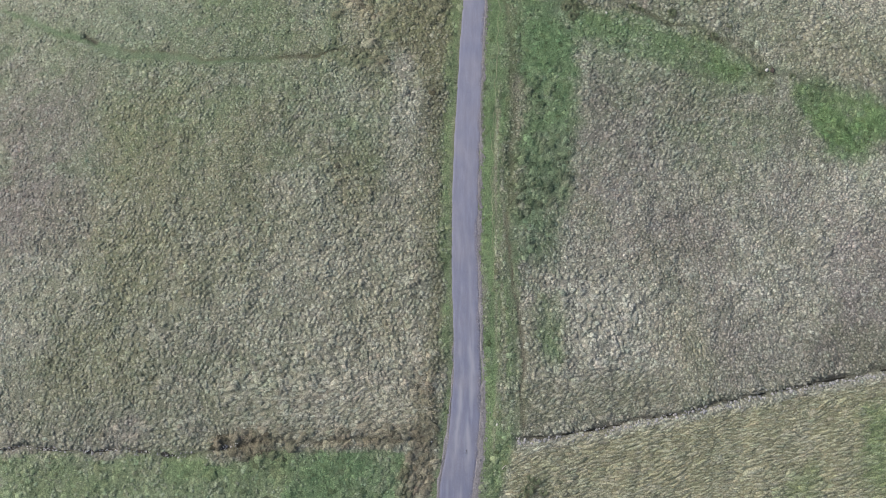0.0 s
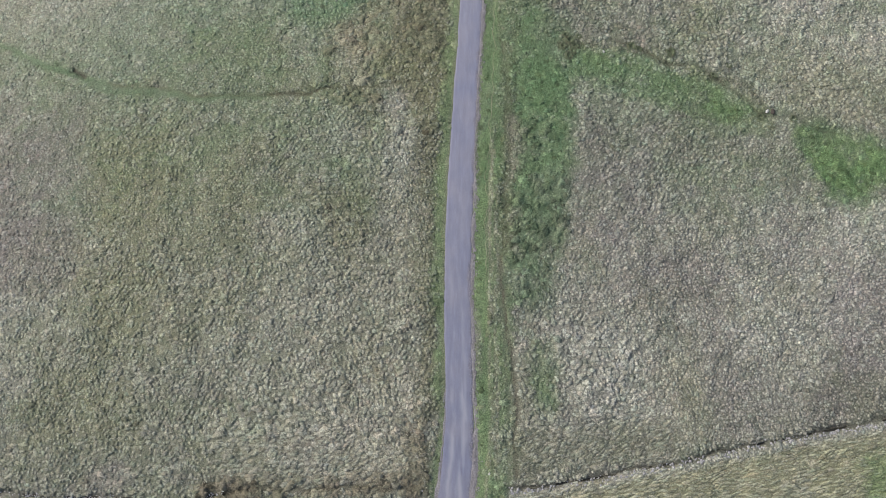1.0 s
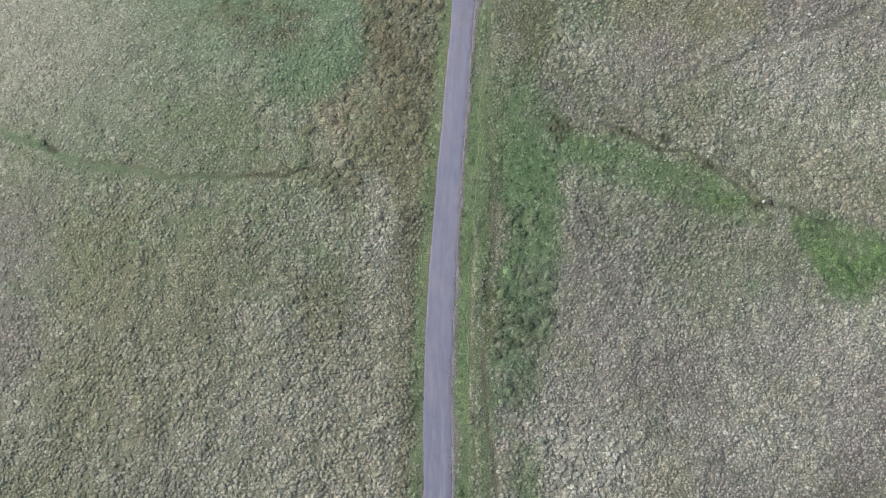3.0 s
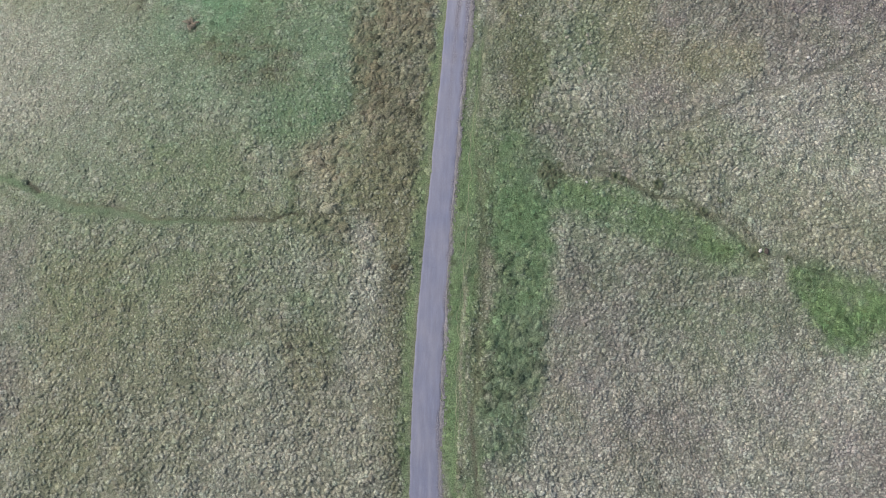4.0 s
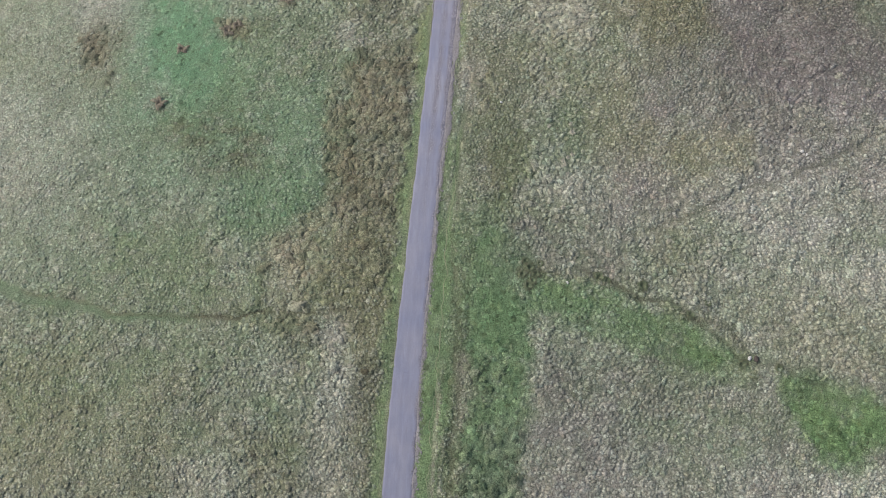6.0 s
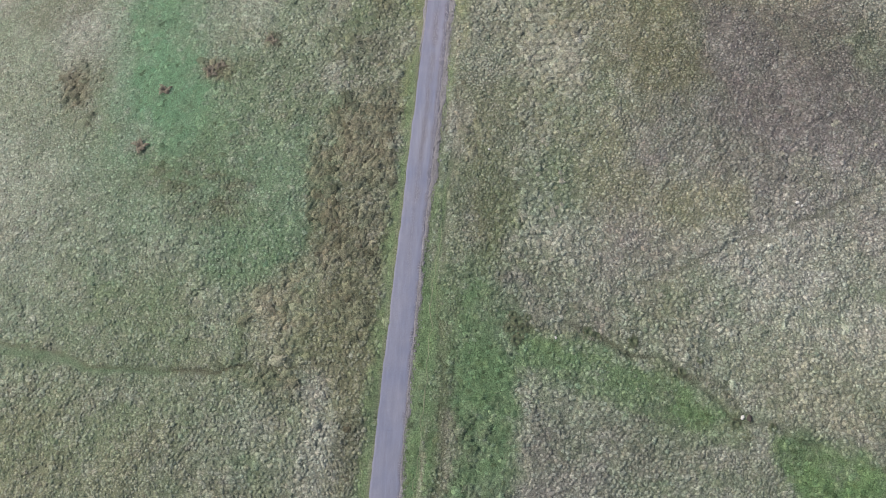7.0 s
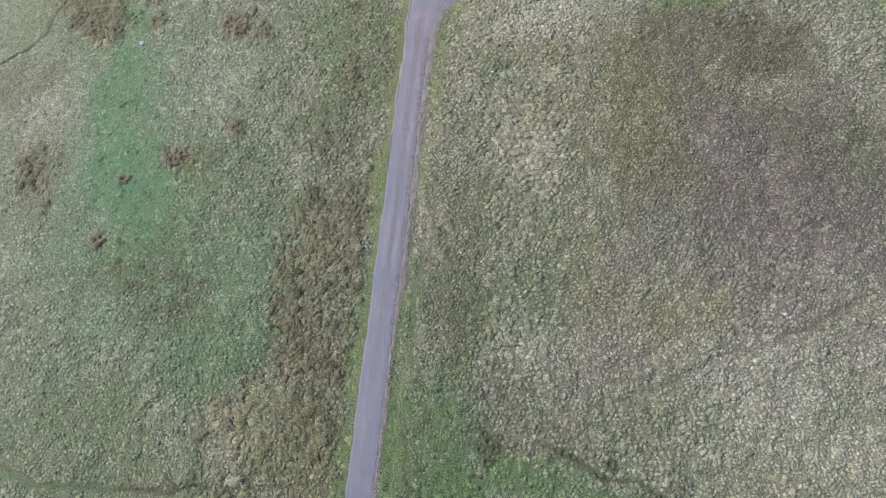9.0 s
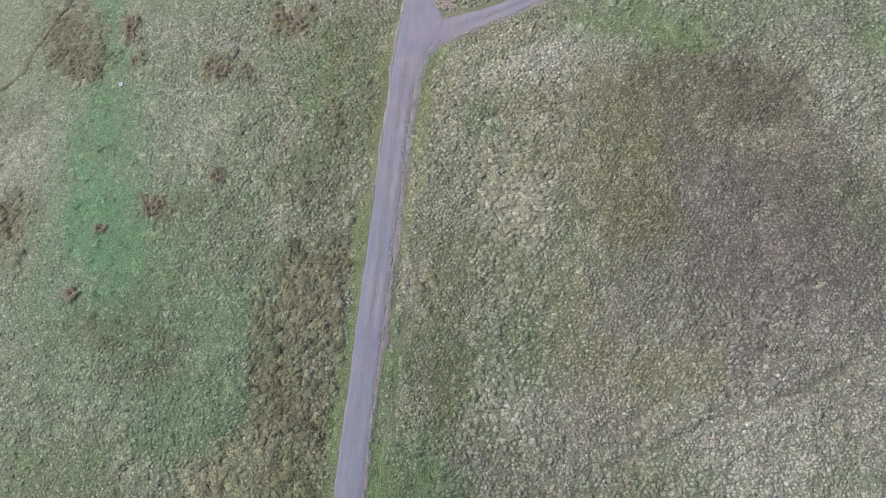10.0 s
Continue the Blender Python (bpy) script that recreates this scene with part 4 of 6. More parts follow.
patch('green', 2, 0.4, [(-60.5, 124.1), (-43.9, 117.4), (-44.8, 107.9), (-49.4, 104.9)])
patch('sedge', 1, 0.01, [(8.9, 10.4), (13.6, 12.2), (21.3, 13.4), (26.3, 12.2), (28.2, 8.8), (20.0, 7.0), (9.2, 5.6)], combed=0.4)
patch('tan', 1.5, 0.15, [(-24.2, 9.7), (-14.1, 12.2), (-2.8, 9.7), (-2.8, 5.2), (-16.6, 5.6), (-24.8, 6.1)], combed=0.4)
patch('umber', 1, 0.4, [(8.9, 10.4), (13.6, 11.0), (21.3, 12.2), (26.3, 11.0), (27.0, 8.8), (20.0, 7.0), (9.2, 5.6)])
patch('olive', 1, 0.4, [(8.9, 10.4), (13.6, 11.0), (21.3, 12.2), (21.9, 8.8), (20.0, 7.0), (9.2, 5.6)])
patch('moss', 1.5, 0.55, [(-6.9, 108.0), (4.5, 107.0), (4.7, 89.8), (-4.7, 90.0)])
patch('green', 1, 0.5, [(-6.9, 108.0), (-2.6, 107.6), (-2.6, 100.2), (-1.5, 95.6), (2.7, 91.9), (1.7, 87.8), (-4.5, 87.9)])
patch('dark', 1, 0.4, [(-2.4, 105.0), (1.0, 104.8), (0.9, 98.5), (-1.8, 98.7)])
patch('turf', 0.6, 0.75, [(9.2, 101.8), (12.8, 103.6), (19.1, 105.7), (20.4, 103.6), (14.8, 100.7), (11.1, 98.1), (9.3, 95.3), (8.0, 90.5), (7.1, 95.4)])
patch('tan', 0.6, 0.35, [(10.3, 101.8), (14.0, 104.1), (19.1, 105.5), (19.1, 104.0), (14.1, 101.8), (10.4, 99.3)])
patch('moss', 1, 0.5, [(13.3, 96.3), (15.1, 96.3), (15.5, 94.2), (13.7, 94.2)])
patch('olive', 1.5, 0.45, [(-4.9, 84.8), (2.2, 84.6), (2.2, 73.7), (-3.9, 73.7)])
patch('umber', 1, 0.45, [(-53.7, 97.9), (-46.6, 100.2), (-36.2, 99.2), (-39.2, 94.8), (-46.8, 93.4)])
patch('moss', 2, 0.4, [(25.4, 94.5), (36.5, 93.0), (34.7, 83.9), (32.6, 77.9), (26.7, 76.5), (24.5, 85.1)])
patch('umber', 2, 0.25, [(25.4, 94.5), (36.5, 93.0), (34.7, 83.9), (32.6, 77.9), (26.7, 76.5), (24.5, 85.1)])
patch('green', 1.5, 0.35, [(18.4, 78.3), (23.1, 77.8), (22.4, 67.8), (18.4, 67.7)])
patch('pale', 1, 0.5, [(50.8, 94.7), (56.2, 94.8), (55.2, 87.1), (52.7, 90.4)])
patch('green', 1, 0.45, [(51.1, 87.0), (55.3, 87.7), (54.6, 81.7), (51.8, 82.3)])
patch('moss', 2, 0.35, [(-33.2, 59.1), (-18.3, 58.6), (-17.5, 52.8), (-30.5, 52.5)])
patch('pale', 3, 0.3, [(-37.0, 46.5), (-12.7, 47.3), (-12.0, 39.8), (-35.3, 38.8)])
patch('mauve', 2, 0.4, [(13.9, 59.3), (27.0, 63.8), (28.0, 58.7), (23.5, 54.1), (15.1, 56.0)])
patch('tan', 2, 0.4, [(35.6, 51.8), (44.4, 52.1), (46.3, 46.4), (38.8, 47.1)])
patch('white', 3, 0.28, [(37.0, 59.0), (52.5, 60.6), (51.8, 50.8), (37.3, 51.3)])
patch('moss', 2, 0.4, [(-31.6, 59.9), (-21.6, 59.2), (-20.3, 52.0), (-27.7, 51.6)])
patch('peaty', 1, 0.4, [(-2.3, 48.3), (1.2, 48.3), (0.1, 38.1), (-3.0, 38.1)])
patch('moss', 1.5, 0.45, [(-40.3, 31.9), (-34.7, 35.7), (-30.5, 33.1), (-31.7, 25.8), (-33.0, 18.6), (-37.7, 22.1)])
patch('moss', 1, 0.4, [(-25.3, 33.1), (-19.8, 36.9), (-19.1, 25.9), (-22.7, 22.9)])
patch('peaty', 1, 0.4, [(-12.9, 36.8), (-7.9, 36.9), (-5.3, 32.6), (-8.8, 28.9), (-12.0, 31.9)])
patch('white', 4, 0.2, [(-33.6, 25.7), (-2.7, 28.4), (-2.4, 13.3), (-32.5, 12.8)])
patch('darkgreen', 1, 0.45, [(8.8, 31.0), (13.6, 31.0), (13.1, 22.8), (9.4, 22.7)])
patch('mossgreen', 3, 0.35, [(-34.3, 84.6), (-5.4, 81.4), (-4.7, 70.2), (-9.6, 65.4), (-19.8, 62.9), (-30.6, 66.2)])
patch('emerald', 1.2, 0.5, [(-33.1, 84.3), (-22.1, 82.9), (-21.2, 73.9), (-15.7, 67.7), (-17.6, 66.7), (-25.9, 72.3), (-29.2, 72.2)])
patch('lush', 1.5, 0.45, [(8.8, 58.1), (15.5, 57.6), (16.7, 52.7), (15.5, 46.7), (9.1, 46.5)])
patch('moss', 1.2, 0.45, [(-4.1, 60.0), (2.1, 60.0), (1.4, 46.4), (-3.4, 46.3)])
patch('umber', 3, 0.25, [(40.8, 100.3), (54.4, 100.5), (55.9, 90.1), (54.7, 80.5), (39.4, 80.0)])
patch('mossgreen', 3, 0.25, [(-39.5, 79.2), (-8.0, 75.6), (-8.4, 60.9), (-21.2, 57.1), (-34.2, 60.6)])
patch('emerald', 1.5, 0.6, [(-32.7, 84.3), (-22.5, 82.9), (-21.6, 73.9), (-17.9, 69.2), (-19.0, 67.8), (-25.9, 72.3), (-29.3, 73.0)])
patch('emerald', 1.2, 0.45, [(-17.9, 63.5), (-10.8, 65.1), (-7.0, 65.7), (-7.3, 60.6), (-12.9, 59.4), (-16.8, 59.4)])
patch('peaty', 1.2, 0.45, [(-24.6, 73.0), (-19.7, 73.4), (-15.1, 68.4), (-14.1, 64.8), (-18.0, 64.2), (-21.7, 67.2), (-25.0, 71.1)])
patch('tan', 0.6, 0.6, [(12.4, 103.4), (16.0, 105.2), (21.1, 107.7), (24.2, 109.2), (25.4, 107.6), (21.0, 105.1), (16.7, 102.9), (13.9, 101.5)])
patch('straw', 0.8, 0.35, [(10.1, 95.5), (10.2, 100.5), (12.4, 103.4), (13.9, 101.5), (11.8, 99.0), (11.1, 94.8)])
patch('green', 4, 0.25, [(-60.7, 125.7), (-17.3, 112.5), (-13.9, 94.0), (-44.9, 96.9)])
patch('green', 1.2, 0.4, [(-18.8, 62.8), (-11.3, 65.4), (-5.5, 64.6), (-4.6, 60.1), (-10.6, 58.1), (-16.3, 57.5)])
patch('mossgreen', 1.5, 0.3, [(-17.2, 66.2), (-5.7, 67.3), (-4.6, 60.7), (-13.3, 60.1)])
patch('tan', 0.8, 0.35, [(-11.8, 56.9), (-7.6, 58.8), (-5.6, 56.3), (-8.8, 50.1), (-12.9, 48.8), (-12.7, 53.1)])
patch('rust', 0.8, 0.3, [(-8.2, 58.8), (-4.5, 59.4), (-5.4, 53.8), (-7.3, 46.6), (-11.0, 47.7), (-9.0, 53.1)])
patch('moss', 1.5, 0.45, [(-42.1, 42.5), (-34.0, 45.6), (-28.2, 41.5), (-32.8, 34.4), (-40.0, 32.0)])
patch('moss', 1.2, 0.4, [(-29.1, 43.8), (-21.3, 46.3), (-18.9, 41.7), (-26.2, 35.8)])
patch('mauve', 1.2, 0.25, [(-22.6, 41.6), (-15.5, 44.1), (-9.3, 40.7), (-11.2, 35.1), (-19.9, 33.7)])
patch('moss', 1.0, 0.45, [(-13.7, 37.2), (-9.1, 38.5), (-7.6, 33.0), (-11.4, 30.1)])
patch('olive', 1.5, 0.4, [(-33.7, 55.1), (-22.1, 57.6), (-18.2, 52.5), (-21.6, 49.3), (-30.1, 49.9)])
patch('moss', 1.2, 0.5, [(14.2, 79.0), (18.6, 80.4), (20.4, 74.7), (16.0, 72.0)])
patch('moss', 1.2, 0.45, [(21.0, 74.0), (26.6, 75.4), (27.6, 70.1), (22.7, 67.4)])
patch('mossgreen', 1.0, 0.4, [(10.4, 73.3), (14.2, 74.7), (16.0, 62.8), (11.8, 61.5)])
patch('olive', 1.5, 0.35, [(28.0, 78.9), (35.0, 81.1), (38.9, 74.9), (32.5, 70.8)])
patch('emerald', 2.5, 0.25, [(-35.6, 81.9), (-4.6, 78.6), (-3.8, 64.0), (-10.0, 60.0), (-27.9, 64.8)])
patch('moss', 1.0, 0.4, [(4.7, 102.1), (6.7, 102.1), (4.8, 75.8), (4.0, 55.4), (2.4, 55.3), (3.0, 75.8)])
patch('brown', 0.8, 0.5, [(-43.9, 115.4), (-34.6, 115.0), (-30.2, 103.6), (-35.3, 101.7), (-40.6, 106.3)])
patch('rust', 0.6, 0.55, [(-40.2, 85.4), (-36.7, 84.5), (-35.6, 80.9), (-38.4, 80.3)])
patch('peaty', 0.9, 0.6, [(-29.0, 75.5), (-22.5, 73.1), (-13.9, 70.2), (-13.1, 64.6), (-20.8, 64.4), (-26.8, 69.4)], streaks=1.6)
patch('rust', 0.9, 0.5, [(-4.7, 76.8), (2.3, 77.5), (2.0, 67.9), (1.6, 58.3), (-5.0, 59.1), (-6.5, 67.6)], streaks=1.6)
patch('peaty', 0.8, 0.45, [(-7.2, 68.7), (1.8, 70.1), (1.8, 55.3), (-6.2, 55.0)], streaks=1.6)
patch('rust', 0.8, 0.4, [(-13.1, 57.2), (-6.0, 58.0), (-6.2, 55.0), (-13.3, 54.6)])
patch('sage', 0.8, 0.4, [(-39.4, 98.8), (-35.2, 100.0), (-28.0, 74.3), (-30.7, 74.3)])
patch('green', 1.0, 0.3, [(-19.1, 65.0), (-6.8, 65.4), (-6.7, 59.5), (-16.2, 58.6)])
patch('sage', 1.5, 0.3, [(-26.2, 100.5), (-17.8, 99.7), (-16.0, 86.4), (-22.6, 85.9)])
patch('tan', 0.5, 0.5, [(9.9, 99.7), (11.7, 101.9), (17.9, 105.1), (21.7, 106.2), (22.3, 104.7), (16.7, 101.8), (11.9, 98.3), (10.5, 93.4)])
patch('olive', 2, 0.35, [(8.8, 86.2), (14.6, 88.2), (18.3, 77.3), (15.1, 69.4), (9.6, 70.3)])
patch('moss', 1.5, 0.4, [(26.4, 99.6), (34.8, 99.0), (35.4, 89.2), (27.4, 89.6)])
patch('tan', 0.7, 0.4, [(42.1, 94.1), (49.0, 93.9), (49.4, 92.4), (42.5, 91.9)])
patch('pale', 1.5, 0.3, [(50.8, 104.8), (57.7, 100.1), (56.3, 89.1), (52.2, 92.1)])
patch('tan', 2, 0.35, [(10.4, 98.2), (17.3, 100.3), (27.1, 99.5), (26.7, 83.6), (17.5, 83.4), (10.9, 87.8)])
patch('white', 1.2, 0.3, [(14.1, 100.3), (21.0, 101.7), (23.4, 98.8), (17.3, 96.7)])
patch('moss', 0.8, 0.5, [(20.3, 97.7), (24.0, 98.0), (24.5, 94.2), (20.9, 94.2)])
patch('moss', 0.8, 0.5, [(19.1, 92.2), (22.7, 92.5), (23.3, 88.9), (19.5, 88.8)])
patch('green', 0.7, 0.5, [(13.6, 96.0), (17.0, 96.7), (17.3, 92.5), (14.3, 91.8)])
patch('moss', 2, 0.45, [(-40.4, 47.1), (-28.2, 47.1), (-26.7, 37.4), (-36.8, 35.7)])
patch('moss', 1.5, 0.4, [(-36.6, 33.6), (-24.6, 34.7), (-21.4, 24.5), (-30.9, 22.0)])
patch('olive', 2, 0.4, [(-43.7, 23.4), (-32.5, 25.8), (-29.3, 17.1), (-40.9, 15.8)])
patch('tan', 1.5, 0.35, [(-13.1, 20.8), (0.0, 20.8), (-0.5, 5.3), (-12.8, 5.2)])
patch('olive', 2, 0.35, [(-48.8, 14.6), (-17.9, 13.5), (-17.7, 6.4), (-47.9, 5.5)])
patch('mauve', 2, 0.25, [(16.4, 37.7), (33.4, 36.5), (32.4, 24.7), (18.1, 24.6)])
patch('mossgreen', 1.5, 0.5, [(-5.4, 107.8), (4.2, 107.0), (4.3, 96.2), (3.7, 86.4), (-3.1, 86.5)])
patch('peaty', 0.9, 0.4, [(-2.6, 107.6), (0.1, 107.3), (0.7, 100.1), (-1.9, 100.2)])
patch('peaty', 0.8, 0.4, [(-3.1, 98.7), (0.2, 98.6), (1.6, 89.9), (-1.6, 90.6)])
patch('rust', 0.7, 0.35, [(-2.3, 97.9), (0.3, 97.1), (1.1, 87.8), (-0.7, 87.9)])
patch('green', 0.8, 0.4, [(-4.9, 102.8), (-2.8, 102.6), (-2.1, 95.7), (-4.0, 95.0)])
patch('moss', 0.7, 0.45, [(16.1, 97.4), (18.5, 98.1), (19.1, 95.2), (16.7, 94.6)])
patch('olive', 4, 0.3, [(-42.5, 51.0), (-1.6, 45.6), (-1.5, 18.3), (-17.8, 7.3), (-50.1, 6.1), (-51.4, 18.8)])
patch('tan', 5, 0.2, [(-40.5, 35.9), (-1.6, 34.8), (-2.8, 7.3), (-50.2, 7.3)])
patch('moss', 1.5, 0.35, [(-39.7, 27.7), (-29.6, 28.7), (-28.5, 21.0), (-37.7, 19.8)])
patch('moss', 1.2, 0.35, [(-25.7, 43.7), (-17.6, 44.7), (-15.9, 36.4), (-23.2, 35.2)])
patch('moss', 1.2, 0.35, [(-46.8, 14.8), (-33.5, 16.0), (-31.9, 9.8), (-46.3, 8.6)])
patch('turf', 0.4, 0.8, [(-30.4, 2.9), (-17.2, 3.3), (-17.1, 0.7), (-30.3, 0.6)])
patch('green', 0.9, 0.5, [(-15.2, 59.5), (-12.8, 60.1), (-11.7, 49.0), (-14.0, 48.9)])
patch('olive', 0.9, 0.45, [(-12.3, 54.7), (-7.3, 52.5), (-6.7, 45.8), (-11.3, 45.7)])
patch('rust', 0.6, 0.4, [(-9.2, 60.1), (-5.8, 62.6), (-3.4, 63.3), (-4.3, 59.6), (-7.0, 56.0)])
patch('sage', 4, 0.4, [(-48.0, 78.2), (-31.2, 75.2), (-20.4, 69.1), (-16.2, 57.0), (-20.5, 52.2), (-40.1, 53.1)])
patch('tan', 0.9, 0.3, [(-13.7, 57.1), (-6.9, 62.0), (-2.1, 62.1), (-5.1, 54.9), (-11.8, 50.1)])
patch('olive', 2, 0.3, [(-30.8, 60.1), (-17.9, 60.7), (-14.7, 54.7), (-26.8, 52.7)])
patch('pale', 3, 0.25, [(-49.1, 68.2), (-31.9, 67.6), (-26.9, 55.0), (-44.4, 52.0)])
patch('rust', 1, 0.3, [(-7.1, 77.7), (-0.7, 77.6), (-1.0, 63.3), (-6.9, 62.0)])
roadside("dark", -3.1, 1.3, 6, 46, 0.55, 81)
roadside("sedge", -5.2, 2.3, 52, 72, 0.6, 82)
roadside("dark", -5.4, 2.4, 60, 100, 0.35, 83)
roadside("olive", -5.4, 2.6, 66, 104, 0.35, 84)
roadside("dark", 6.5, 1.6, 62, 84, 0.4, 85)
roadside("turf", -2.2, 0.7, 30, 84, 0.6, 86)
roadside("verge", -2.3, 0.7, 78, 110, 0.7, 92)
roadside("verge", 3.0, 0.8, 84, 101, 0.6, 93)

roadside("turf", 2.9, 1.4, -8, 64, 0.6, 87)
roadside("lush", 2.5, 0.8, 8, 62, 0.4, 91)
roadside("turf", -2.2, 0.6, -8, 52, 0.75, 90)
roadside("peaty", 5.5, 0.9, 30, 60, 0.28, 88)
roadside("lush", 7.8, 1.5, 34, 61, 0.4, 89)

# finer mixture inside all patches
lay("olive", np.clip(fbm(MX, MY, 2.2, 4, 21) * 0.35 - 0.07, 0, 0.25), EVERYWHERE)
lay("white", np.clip(fbm(MX, MY, 1.8, 4, 23) * 0.3 - 0.12, 0, 0.2), EVERYWHERE)

stroke('peaty', 0.5, 0.55, [(14.6, 54.9), (18.5, 54.3), (24.1, 53.5), (29.0, 51.0), (33.9, 50.1), (37.1, 46.5)])
stroke('olive', 0.4, 0.6, [(-45.1, 12.9), (-35.6, 12.8), (-26.4, 13.5), (-17.4, 14.2)])
stroke('peat', 0.28, 0.8, BROOK_EAST, 0.38)
stroke('peat', 0.24, 0.45, BROOK_WEST, 0.3)
stroke('darkgreen', 0.4, 0.7, [(-51.5, 55.8), (-46.3, 53.8), (-41.2, 51.3), (-31.2, 49.5), (-20.2, 49.1)], 0.075)
stroke('darkgreen', 0.45, 0.6, [(-69.9, 68.3), (-62.2, 62.6), (-53.5, 57.3), (-48.7, 54.9), (-44.0, 52.9), (-39.5, 51.8)], 0.07)
stroke('darkgreen', 0.3, 0.5, [(-58.7, 60.3), (-52.6, 57.2), (-47.0, 54.1), (-43.6, 52.7), (-38.0, 51.2), (-31.2, 49.6), (-25.5, 48.9), (-20.0, 49.0)], 0.06)
stroke('peaty', 0.24, 0.65, [(-39.8, 51.9), (-34.8, 50.7), (-29.4, 49.7), (-20.0, 49.2), (-11.1, 49.6), (-2.5, 50.1), (1.4, 50.3)], 0.07)
stroke('peat', 0.2, 0.5, [(-20.8, 49.2), (-17.0, 49.0), (-12.1, 49.7)], 0.2)
stroke('umber', 0.24, 0.9, [(7.6, 29.6), (8.0, 22.1), (8.6, 15.9), (9.0, 9.7), (8.9, 6.4)], 0.09)
stroke('dark', 0.25, 0.5, [(7.8, 55.3), (7.8, 41.4), (7.6, 29.6)], 0.06)
# diagonal lane: the dark strokes put its line of shade into the colour
stroke('dark', 0.25, 0.5, [(26.0, 58.7), (28.6, 59.4), (31.2, 60.6), (34.4, 62.1)], 0.075)
stroke('dark', 0.28, 0.35, [(34.4, 62.1), (38.6, 64.0), (44.0, 66.0), (49.5, 68.8), (56.1, 72.2)], 0.07)
stroke('tan', 0.25, 0.3, [(39.1, 63.5), (44.5, 65.4), (49.9, 68.1), (56.1, 71.3)], 0.05)
stroke('peat', 0.22, 0.45, [(19.9, 54.9), (24.1, 53.7), (26.3, 51.9), (30.7, 51.5), (35.0, 47.5), (37.1, 46.0), (39.8, 45.9), (42.5, 44.4), (45.1, 43.7)], 0.15)
stroke('tan', 0.4, 0.6, [(-53.2, 102.0), (-48.0, 103.8), (-45.3, 105.6), (-45.0, 109.7), (-43.7, 112.5), (-43.6, 115.8), (-43.3, 120.9)], 0.01)
stroke('peat', 0.26, 0.95, [(-52.8, 101.1), (-47.6, 103.0), (-45.9, 104.2), (-44.4, 105.5), (-44.3, 107.3)], 0.6)
stroke('peat', 0.28, 0.8, [(-44.4, 105.5), (-44.9, 107.2), (-43.7, 110.5), (-42.7, 113.9), (-41.5, 117.7), (-40.8, 121.3)], 0.4)
stroke('peat', 0.35, 0.9, [(-45.5, 54.1), (-44.6, 53.6), (-43.7, 53.0)], 0.45)
stroke('olive', 0.27, 0.7, [(7.0, 34.8), (7.3, 25.2), (7.8, 15.9), (8.2, 9.7), (8.1, 4.3)], 0.07)
stroke('tan', 0.18, 0.6, [(6.3, 41.4), (6.4, 28.3), (6.7, 15.9), (7.0, 6.1)], 0.05)
stroke('dark', 0.18, 0.4, [(8.4, 55.3), (8.3, 44.7), (8.1, 34.8)], 0.06)
stroke('tan', 0.2, 0.4, [(6.7, 58.1), (6.3, 66.6), (6.8, 76.4), (7.3, 82.4)], 0.06)
stroke('brown', 0.2, 0.4, [(7.6, 53.7), (7.5, 63.2), (8.0, 72.1), (8.6, 80.8)], 0.06)
stroke('tan', 0.2, 0.45, [(6.2, 63.7), (7.1, 74.7), (7.7, 86.2), (8.4, 96.2)], 0.06)
stroke('brown', 0.25, 0.35, [(7.7, 63.8), (8.6, 72.5), (9.3, 81.9)], 0.06)


def sheep_path(kind, offset, half, south, north, strength):
    """A narrow trodden line that keeps beside the lane, swaying a little."""
    sway = 0.22 * fbm(MY, MY * 0 + offset, 3.0, 3, 95)
    m = np.exp(-((D_ROAD - offset + sway) / half) ** 2) * np.clip((MY - south) / 3, 0, 1) * np.clip((north - MY) / 3, 0, 1)
    lay(kind, m * strength, EVERYWHERE)
    if half >= 0.2:
        np.maximum(BARE, np.exp(-((D_ROAD - offset + sway) / (half + 0.2)) ** 2) * (MY > south) * (MY < north), out=BARE)


sheep_path("turf", 3.0, 0.2, 4, 72, 0.8)
sheep_path("tan", 3.5, 0.19, 2, 46, 0.55)
sheep_path("tan", 4.2, 0.19, 6, 40, 0.5)
sheep_path("tan", 2.6, 0.18, 74, 98, 0.6)

# verges: short grass along tarmac and track, bare on the very edge
D_TRACK, ROW_TRACK = off_line(MX, MY, TRACK, 5.0)
EDGE = np.minimum(np.abs(D_ROAD) - ROAD[ROW_ROAD, 2] / 2 - (flare(MY) + 0.9 * (shoulder_width(MY) - 0.28) * (MY < 100)) * (D_ROAD > 0), np.where(D_ROAD < 0, 9.0, np.abs(D_TRACK) - TRACK[ROW_TRACK, 2] / 2))
lay("turf", np.clip(1.15 - EDGE / 0.9 + 0.4 * RAGGED, 0, 0.6) * np.clip((92 - MY) / 12, 0.25, 1), EVERYWHERE)
EDGE -= 0.2 * np.clip(np.maximum((14 - MY) / 8, (MY - 80) / 12), 0, 1) * (D_ROAD < 0)
COVER[..., 3] *= np.clip(0.25 + EDGE / 1.3, 0.1, 1)
lay("tan", np.clip(1.0 - EDGE / 0.3 + 0.5 * fbm(MX, MY, 0.9, 3, 31), 0, 0.35), EVERYWHERE)


